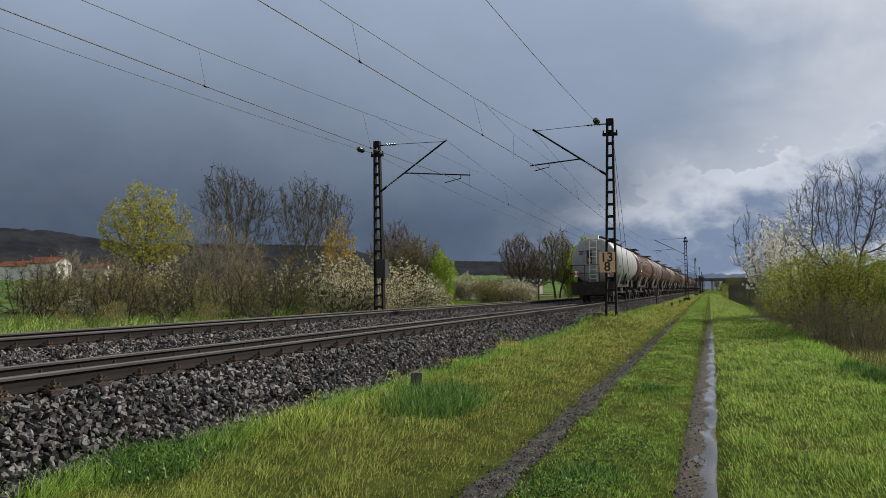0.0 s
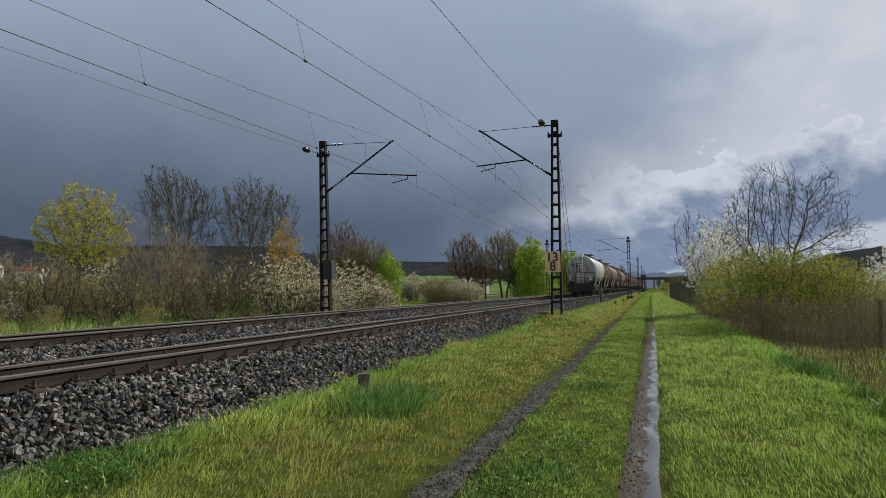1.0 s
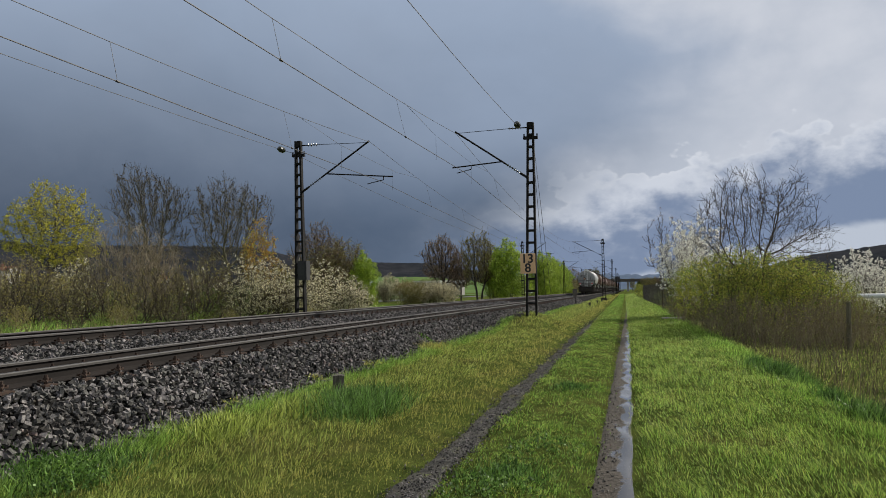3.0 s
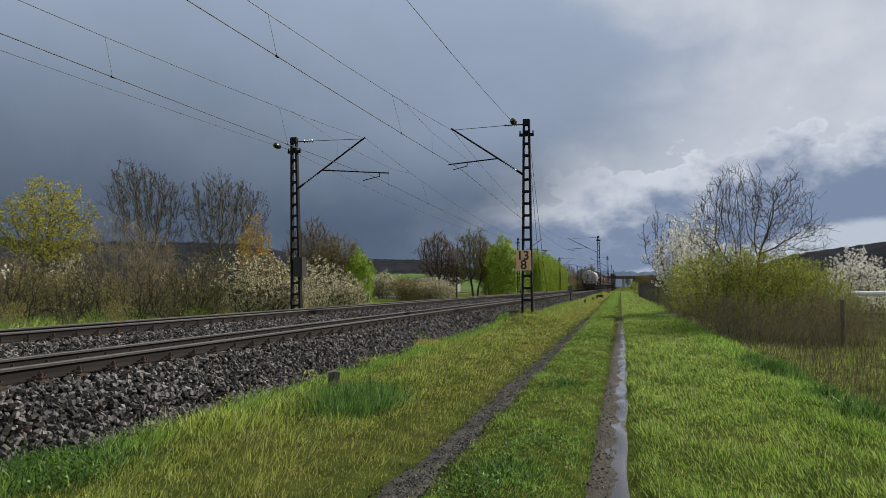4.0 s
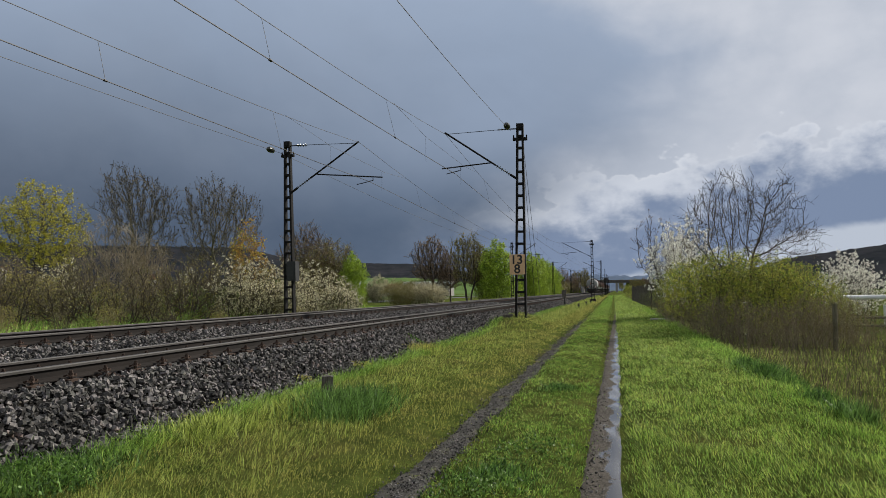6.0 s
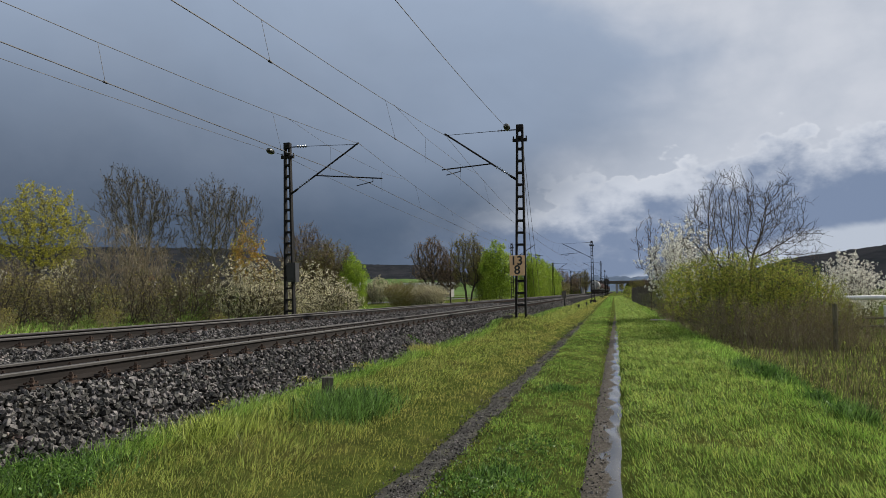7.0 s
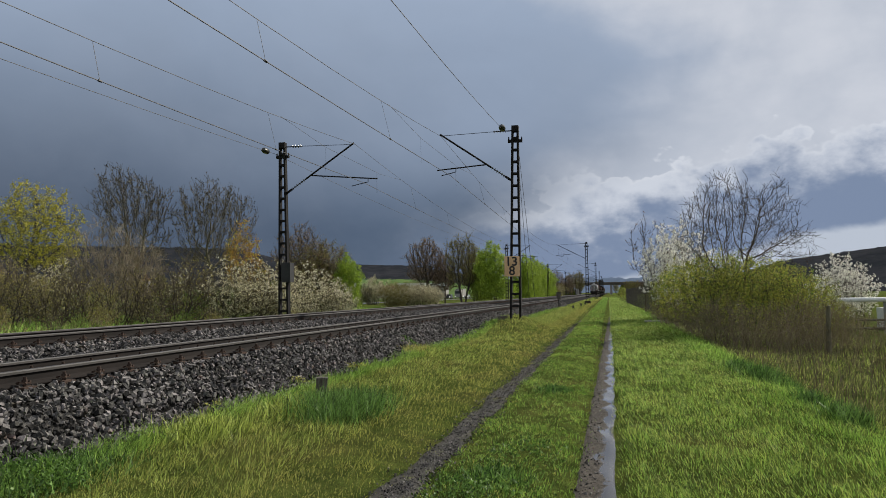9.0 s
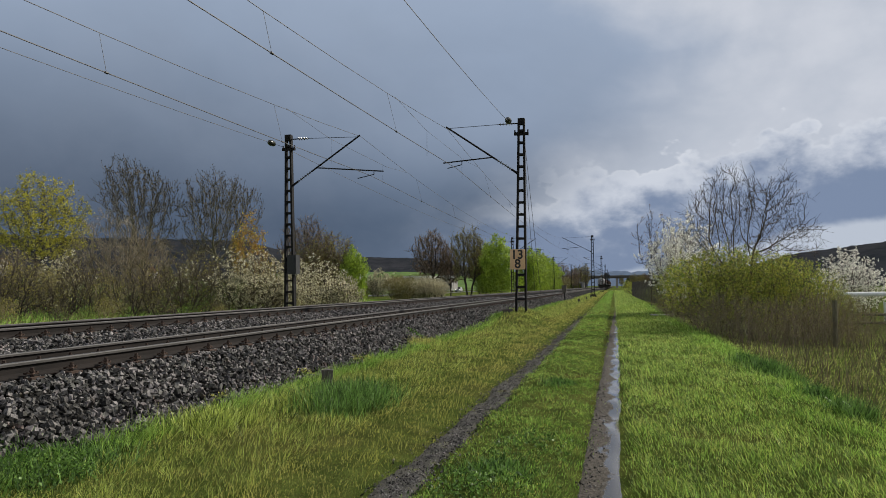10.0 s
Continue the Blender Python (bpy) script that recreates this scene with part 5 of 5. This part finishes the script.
def tank_wagon(mat, label, rear=False, ribs=0):
    """A four-axle tank wagon. Its origin is at the middle of its rear buffer beam, on the rails."""
    w = thing("tank_wagon", label, "wagon", None, "wagons of the tank train")
    R, zc = 1.47, 2.66
    y0, y1 = 0.85, WAGON - 0.85
    rings = [(y0, 0.02)]
    for k in range(1, 7):
        a = k / 6 * math.pi / 2
        rings.append((y0 + 0.42 * (1 - math.cos(a)), R * math.sin(a) ** 0.75))
    rings += [(y1 - (r[0] - y0), r[1]) for r in reversed(rings)]
    tank = part("tank", Shape().lathe(rings, "y", 48, (0, 0, zc)), mat, w, smooth=True)
    for k in range(ribs):
        y = y0 + 1.0 + (y1 - y0 - 2.0) * k / max(1, ribs - 1)
        part("rib", Shape().lathe([(y - 0.05, R - 0.02), (y - 0.05, R + 0.035), (y + 0.05, R + 0.035), (y + 0.05, R - 0.02)], "y", 40, (0, 0, zc)), mat, tank)
    for y in (y0 + 0.50, y1 - 0.50):
        part("weld_ring", Shape().lathe([(y - 0.03, R - 0.01), (y - 0.03, R + 0.012), (y + 0.03, R + 0.012), (y + 0.03, R - 0.01)], "y", 40, (0, 0, zc)), mat, tank)
    part("dome", Shape().lathe([(zc + R - 0.08, 0.42), (zc + R + 0.16, 0.42), (zc + R + 0.20, 0.3)], "z", 18, (0, WAGON / 2, 0)), UNDER, w)
    part("catwalk", Shape().box(-0.45, 0.45, 1.6, WAGON - 1.6, zc + R + 0.06, zc + R + 0.10).box(-0.7, 0.7, WAGON / 2 - 1.4, WAGON / 2 + 1.4, zc + R + 0.22, zc + R + 0.26), UNDER, w)
    for sx in (-1, 1):
        part("sole_bar", Shape().box(sx * 0.92 - 0.07, sx * 0.92 + 0.07, 0.12, WAGON - 0.12, 0.98, 1.22), UNDER, w)
        for y in (2.6, WAGON - 2.6):
            part("saddle", Shape().box(sx * 1.0 - 0.25, sx * 1.0 + 0.15, y - 0.5, y + 0.5, 1.0, 1.55), UNDER, w)
        for k in range(5):
            y = 1.9 + k * (WAGON - 3.8) / 4
            part("support_leg", Shape().tube((sx * 1.0, y, 1.1), (sx * 1.28, y, 1.95), 0.06, n=6), WHITE_PAINT if k % 2 else UNDER, w)
        part("brake_rod", Shape().tube((sx * 0.85, 4.5, 0.62), (sx * 0.85, WAGON - 4.5, 0.62), 0.05, n=6).box(sx * 0.7 - 0.25, sx * 0.7 + 0.25, 6.6, 8.2, 0.55, 0.95), UNDER, w)
    tyre = wheel_mesh()
    for yb in (2.6, WAGON - 2.6):
        b = part("bogie", Shape().box(-0.98, -0.84, yb - 1.35, yb + 1.35, 0.42, 0.74).box(0.84, 0.98, yb - 1.35, yb + 1.35, 0.42, 0.74).box(-0.84, 0.84, yb - 0.22, yb + 0.22, 0.45, 0.9), UNDER, w)
        for dy in (-0.9, 0.9):
            part("axle", Shape().tube((-0.9, yb + dy, 0.46), (0.9, yb + dy, 0.46), 0.08, n=8).box(-1.06, -0.9, yb + dy - 0.18, yb + dy + 0.18, 0.32, 0.62).box(0.9, 1.06, yb + dy - 0.18, yb + dy + 0.18, 0.32, 0.62), UNDER, b)
            for sx in (-1, 1):
                wh = part("wheel", tyre, UNDER, b)
                wh.matrix_basis = pose(sx * 0.76, yb + dy, 0.46, 0, 0, 0 if sx < 0 else 180)
    for y, s in ((0.0, -1), (WAGON, 1)):
        part("buffer_beam", Shape().box(-1.32, 1.32, y - s * 0.18 - 0.06, y - s * 0.18 + 0.06, 0.86, 1.24), UNDER, w)
        for sx in (-1, 1):
            bf = Shape().tube((sx * 0.875, y - s * 0.1, 1.06), (sx * 0.875, y + s * 0.28, 1.06), 0.09, n=10).tube((sx * 0.875, y + s * 0.28, 1.06), (sx * 0.875, y + s * 0.32, 1.06), 0.23, n=16)
            part("buffer", bf, UNDER, w)
        part("coupling", Shape().line([(0, y, 1.0), (0, y + s * 0.25, 0.95), (0, y + s * 0.3, 0.6)], 0.05, 6), UNDER, w)
    if rear:
        # brakeman's platform, railing, ladder, tail boards
        # added plate, no real part: only makes the end dark below the platform
        part("added_dark_plate", Shape().box(-1.25, 1.25, -0.04, 0.0, 0.50, 1.235), UNDER, w)
        part("platform", Shape().box(-1.35, 1.35, -0.05, 0.75, 1.24, 1.29), UNDER, w)
        for x in (-1.36, -0.45, 0.45, 1.36):
            part("rail_post", Shape().tube((x, 0.0, 1.29), (x, 0.0, 2.35), 0.024, n=6), UNDER, w)
        for z in (1.85, 2.35):
            part("handrail", Shape().tube((-1.38, 0.0, z), (1.38, 0.0, z), 0.024, n=6), UNDER, w)
        for sx in (-1, 1):
            part("handrail", Shape().line([(sx * 1.38, 0, 2.35), (sx * 1.38, 0.75, 2.35), (sx * 1.38, 0.75, 1.29)], 0.024, 6), UNDER, w)
            tb = part("tail_board", Shape().box(sx * 0.98 - 0.13, sx * 0.98 + 0.13, -0.06, -0.035, 1.62, 1.98), WHITE_PAINT, w, "red and white tail board")
            for q in (((-0.13, 1.62), (0.0, 1.80), (-0.13, 1.98)), ((0.13, 1.62), (0.13, 1.98), (0.0, 1.80))):
                t_ = Shape()
                t_.v = [(sx * 0.98 + x, -0.066, z) for x, z in q]
                t_.f = [(0, 1, 2)]
                part("red_triangle", t_, RED_PAINT, tb)
        for sx in (-0.22, 0.22):
            part("ladder_rail", Shape().tube((sx, 0.55, 1.3), (sx, 0.55, 4.08), 0.022, n=6), WHITE_PAINT, w)
        for k in range(9):
            part("rung", Shape().tube((-0.22, 0.55, 1.5 + 0.28 * k), (0.22, 0.55, 1.5 + 0.28 * k), 0.016, n=5), WHITE_PAINT, w)
        part("ladder_cage", Shape().box(-0.34, 0.34, 0.5, 0.9, 3.98, 4.22), WHITE_PAINT, w)
        part("hazard_board", Shape().box(-0.42, -0.10, 0.64, 0.68, 2.45, 3.3), BLACK, w, "black placard")
        part("placard", Shape().box(-0.36, -0.16, 0.615, 0.637, 2.55, 2.80), ORANGE, w, "orange warning placard")
        part("manhole", Shape().lathe([(0.80, 0.24), (0.86, 0.24), (0.87, 0.2)], "y", 20, (0.42, 0, 3.02)), TANK_GREY, w)
        part("rim_ring", Shape().lathe([(0.86, 0.66), (0.90, 0.70), (0.92, 0.66)], "y", 28, (0.05, 0.02, 2.68)), UNDER, w)
        for z, k in ((3.2, 5), (3.05, 4)):
            part("lettering_bar", Shape().box(-0.95, -0.95 + 0.07 * k, 0.87, 0.90, z, z + 0.07), BLACK, w)
    for z, L in ((2.9, 1.6), (2.65, 1.1)):
        part("lettering_bar", Shape().box(1.43, 1.46, 2.2, 2.2 + L * 0.5, z - 0.4, z - 0.28), WHITE_PAINT if mat is TANK_BROWN else BLACK, w)
    return w


wagons = [tank_wagon(TANK_GREY, "dusty white tank wagon with railing and tail boards at its end", True)]
plain = tank_wagon(TANK_BROWN, "rust-brown tank wagon with ribbed tank", ribs=11)
plain2 = tank_wagon(TANK_BROWN, "rust-brown tank wagon with few ribs", ribs=5)
wagons += [plain, plain2]
for k in range(3, 20):
    wagons.append(copy_thing((plain, plain2)[(k * 7) % 3 % 2], pose(NEAR, REAR + k * WAGON, 0.80)))


def car_body(name, label, mat, length, wide, high, truck=False):
    t = thing(name, label, "truck" if truck else "car")
    if truck:
        part("cab", Shape().sweep([(-wide / 2, 0.5), (wide / 2, 0.5), (wide / 2, 2.2), (wide / 2 - 0.15, 3.1), (-wide / 2 + 0.15, 3.1), (-wide / 2, 2.2)], 0, 2.0), mat, t)
        part("box", Shape().box(-wide / 2, wide / 2, 2.3, length, 0.9, high), CONCRETE, t)
        part("windscreen", Shape().box(-wide / 2 + 0.15, wide / 2 - 0.15, -0.03, -0.004, 1.7, 2.6), GLASS_DARK, t)
    else:
        part("body", Shape().sweep([(-wide / 2, 0.3), (wide / 2, 0.3), (wide / 2, 0.75), (wide / 2 - 0.08, 0.95), (-wide / 2 + 0.08, 0.95), (-wide / 2, 0.75)], 0, length), mat, t)
        part("cabin", Shape().sweep([(-wide / 2 + 0.1, 0.952), (wide / 2 - 0.1, 0.952), (wide / 2 - 0.25, high), (-wide / 2 + 0.25, high)], 1.3, length - 0.3), mat, t)
        part("windscreen", Shape().box(-wide / 2 + 0.25, wide / 2 - 0.25, 1.27, 1.297, 1.0, high - 0.08), GLASS_DARK, t)
    for sx in (-1, 1):
        part("headlight", Shape().box(sx * wide * 0.36 - 0.14, sx * wide * 0.36 + 0.14, -0.03, -0.004, 0.62, 0.78), LAMP_WHITE, t)
        for y in (0.9, length - 0.9):
            part("wheel", Shape().lathe([(-0.1, 0.2), (-0.1, 0.33), (0.1, 0.33), (0.1, 0.2)], "x", 18, (sx * (wide / 2 - 0.11), y, 0.33)), RUBBER, t)
    return t


car_a = car_body("car", "dark car with headlights on driving along the road", CAR_DARK, 4.4, 1.8, 1.5)
lorry = car_body("lorry", "grey box lorry driving along the road", CONCRETE, 8.5, 2.4, 3.4, True)
car_b = car_body("car", "silver car following the lorry on the road", TANK_GREY, 4.3, 1.8, 1.5)

# ---- grass ----


def blades(name, label, spots, heights, widths, mat, rng, lean=0.35, wind=(0.25, 0.0)):
    """Bent blades: two quads folded into three triangles each."""
    n = len(spots)
    z = ground_z(spots[:, 0], spots[:, 1])
    a = rng.uniform(0, 2 * np.pi, n)
    side = np.stack([np.cos(a), np.sin(a), np.zeros(n)], -1)
    off = np.stack([rng.normal(wind[0], lean, n), rng.normal(wind[1], lean, n), np.ones(n)], -1)
    off /= np.linalg.norm(off, axis=1, keepdims=True)
    base = np.stack([spots[:, 0], spots[:, 1], z - 0.01], -1)
    h, w = heights[:, None], widths[:, None]
    mid = base + off * h * 0.55
    droop = off.copy()
    droop[:, 2] *= rng.uniform(0.2, 0.9, n)
    tip = mid + droop * h * 0.5
    V = np.stack([base - side * w / 2, base + side * w / 2, mid + side * w * 0.4, mid - side * w * 0.4, tip], 1).reshape(-1, 3)
    k = 5 * np.arange(n)[:, None]
    F = np.concatenate([k + [0, 1, 2], k + [0, 2, 3], k + [3, 2, 4]], 1).reshape(-1, 3)
    return tagged(part(name, fast_mesh(name, V, F, mat), mat), label, "grass", kind="stuff")


def clumped(x0, x1, y0, y1, n, rng, clump=0.5, scale=1.6):
    """Random spots, denser towards the camera, gathered in tufts."""
    u = rng.random(n * 2)
    y = y0 * (y1 / y0) ** u
    x = rng.uniform(x0, x1, n * 2)
    f = 0.5 + 0.5 * np.sin(x * scale * 2.3 + 1.7 * np.sin(y * scale)) * np.sin(y * scale * 1.9 + 1.3 * np.sin(x * scale * 1.1))
    keep = rng.random(n * 2) < (1 - clump) + clump * f
    return np.stack([x, y], -1)[keep][:n]


def build_grass():
    rng = np.random.default_rng(9)

    def patch(name, label, x0, x1, y0, y1, n, h0, h1, mat, clump=0.5, lean=0.35, wind=(0.2, 0.0), wide=0.006, hollow=()):
        p = clumped(x0, x1, y0, y1, n, rng, clump)
        p[:, 0] += rng.normal(0, 0.06, len(p))
        for c, r in hollow:
            edge = 0.05 * np.sin(p[:, 1] * 1.7) + 0.03 * np.sin(p[:, 1] * 5.3 + 1) + 0.02 * np.sin(p[:, 1] * 13.1) + rng.normal(0, 0.025, len(p))
            p = p[np.abs(p[:, 0] - c + 0.3 * edge) > r + edge]
        x, y = p[:, 0], p[:, 1]
        f = 0.5 + 0.5 * np.sin(x * 7.1 + 2 * np.sin(y * 2.3)) * np.sin(y * 4.7 + 2 * np.sin(x * 3.1))
        g = 0.5 + 0.5 * np.sin(x * 17.3 + 2.2 * np.sin(y * 6.1 + 1)) * np.sin(y * 13.7 + 2.4 * np.sin(x * 8.3))
        h = rng.uniform(h0, h1, len(p)) * np.interp(y, [6, 60, 230], [1, 1.25, 1.8]) * (0.4 + 0.75 * f ** 1.3 + 0.55 * g ** 1.5)
        w = wide * np.interp(y, [4, 15, 40, 90, 230], [0.62, 1.2, 2.6, 5.0, 16.0]) * rng.uniform(0.6, 1.3, len(p))
        blades(name, label, p, h, w, mat, rng, lean, wind)

    ruts = ((-0.11, 0.155), (-1.67, 0.09))
    patch("meadow_grass", "lush green grass beside the path", 0.10, 2.7, 4.5, 230, 74400, 0.03, 0.13, GRASS, 0.7, 0.38, (-0.35, -0.1), hollow=ruts)
    patch("meadow_undergrowth", "deep green grass and clover beside the path", 0.10, 2.8, 4.5, 230, 120000, 0.02, 0.11, GRASS_DEEP, 0.5, 0.4, (-0.3, -0.1), hollow=ruts)
    patch("path_grass", "short green grass between the wheel ruts", -1.55, -0.34, 4.5, 230, 74400, 0.015, 0.075, GRASS_DEEP, 0.7, 0.45, hollow=ruts)
    patch("path_moss", "yellowish moss and dry grass on the path", -2.9, -0.4, 4.5, 70, 34000, 0.012, 0.05, GRASS_DRY, 0.6, hollow=ruts, wide=0.008)
    patch("verge_grass", "long green grass on the railway verge", -4.85, -2.8, 4.2, 230, 38400, 0.06, 0.18, GRASS, 0.85, 0.45, (0.35, 0.1))
    patch("verge_dry_grass", "short yellow-green grass on the verge", -4.6, -2.0, 4.2, 230, 62400, 0.03, 0.10, GRASS_DRY, 0.5, hollow=ruts)
    patch("verge_edge_grass", "rank grass along the ballast edge", -5.02, -4.5, 4.2, 70, 22000, 0.08, 0.22, GRASS_DEEP, 0.6, 0.45, (0.4, 0.1))
    patch("bank_grass", "deep green tussock grass along the bank", 2.1, 3.1, 6, 60, 12000, 0.05, 0.22, GRASS_DEEP, 1.0, 0.45, (-0.2, -0.3))
    patch("rough_grass", "rough mixed grass below the bank", 2.9, 9, 7, 40, 26000, 0.06, 0.22, GRASS, 0.5, 0.45)
    patch("dull_grass", "dull yellow-brown old grass below the bank", 3.0, 9, 7, 40, 22000, 0.06, 0.2, GRASS_OLD, 0.6, 0.45)
    patch("dead_stalks", "brown dead stalks in the rough", 3.0, 8.0, 8, 24, 2800, 0.3, 0.8, STALK, 0.6, 0.22, (0.0, 0.0), 0.0065)
    patch("far_verge", "grass beyond the far track", -24, -14, 14, 110, 26000, 0.15, 0.4, GRASS_DEEP, 0.5, wide=0.012)
    patch("scrub_grass", "rank old grass under the scrub", -60, -22, 20, 85, 15000, 0.2, 0.5, GRASS_OLD, 0.8, 0.5, wide=0.014)
    patch("scrub_undergrowth", "green undergrowth below the scrub", -56, -22, 20, 85, 24000, 0.2, 0.5, GRASS_DEEP, 0.9, 0.5, wide=0.014)
    patch("trodden_grass", "short grass round the path", -4.6, 2.6, 0.6, 4.6, 26000, 0.03, 0.10, GRASS, 0.5, hollow=ruts)
    patch("rut_tufts", "small tufts of grass in the wet rut", -0.36, -0.08, 4.5, 60, 1500, 0.015, 0.05, GRASS_DEEP, 0.95, 0.5)
    # leafy weeds and dry tufts
    for x, y, r, n, size, mat in ((-4.72, 5.5, 0.42, 2600, 0.035, LEAF_WEED), (-4.3, 5.2, 0.3, 900, 0.03, LEAF_WEED), (-5.05, 9.0, 0.16, 260, 0.03, GRASS_DRY), (-5.08, 11.9, 0.2, 260, 0.03, GRASS_DRY), (-5.0, 14.6, 0.25, 300, 0.04, GRASS_DRY), (-1.0, 5.6, 0.45, 1100, 0.028, LEAF_WEED), (-0.8, 7.2, 0.4, 700, 0.028, LEAF_WEED), (-5.3, 20, 0.35, 500, 0.06, LEAF_WEED)):
        C = np.stack([x + rng.normal(0, r * 0.5, n), y + rng.normal(0, r * 0.8, n)], -1)
        h = 0.16 * np.exp(-((C[:, 0] - x) ** 2 + (C[:, 1] - y) ** 2) / r ** 2)
        P = np.array([(a, b, max(float(ground_z(a, b)), float(bed_z(a)) if a < -5 else -1) + 0.01 + k * rng.random()) for (a, b), k in zip(C, h)])
        V, F = leaves(P, rng, n, size, 0.012)
        tagged(part("weed_patch", fast_mesh("weed_patch", V, F, mat), mat), "low patch of leafy weeds in the grass", "weeds", kind="stuff")
    # rank tufts
    for x, y, r, n, h, mat in ((-3.55, 9.6, 0.55, 3800, 0.40, GRASS_TUFT), (-3.3, 9.0, 0.4, 1600, 0.32, GRASS_TUFT), (-4.1, 9.2, 0.4, 900, 0.30, GRASS), (-4.75, 5.6, 0.55, 3000, 0.20, GRASS_TUFT), (2.45, 15.4, 0.26, 900, 0.34, GRASS_TUFT), (2.65, 14.3, 0.3, 1100, 0.36, GRASS_TUFT), (2.7, 12.9, 0.22, 600, 0.30, GRASS_TUFT), (2.75, 11.4, 0.22, 600, 0.28, GRASS_TUFT),
                               (2.75, 9.9, 0.25, 900, 0.32, GRASS_TUFT), (2.4, 17.5, 0.25, 600, 0.28, GRASS_DEEP), (2.3, 20.0, 0.3, 600, 0.28, GRASS_DEEP), (-4.4, 7.6, 0.4, 1500, 0.3, GRASS), (-4.9, 19.0, 0.5, 800, 0.3, GRASS_DRY), (-1.0, 6.2, 0.35, 900, 0.12, GRASS_TUFT), (-0.9, 12.0, 0.3, 600, 0.12, GRASS_TUFT)):
        p = np.stack([x + rng.normal(0, r * 0.5, n), y + rng.normal(0, r * 0.7, n)], -1)
        hh = h * rng.uniform(0.4, 1.1, n)
        blades("grass_tussock", "rank tussock of long green grass", p, hh, np.full(n, 0.009), mat, rng, 0.45, (0.15, -0.1))


build_grass()
build_stones()


def motions():
    for k, w in enumerate(wagons):
        walk(w, [(t, LINE @ pose(NEAR, REAR + k * WAGON + SPEED * t, 0.80)) for t in (0.0, 2.5, 5.0, 7.5, 10.0)])
    for ob, y0 in ((car_a, 241.0), (lorry, 258.0), (car_b, 272.0)):
        walk(ob, [(t, pose(-50.5, y0 - 24 * (t - 8.8), 0.02)) for t in (0.0, 5.0, 10.0)])


motions()
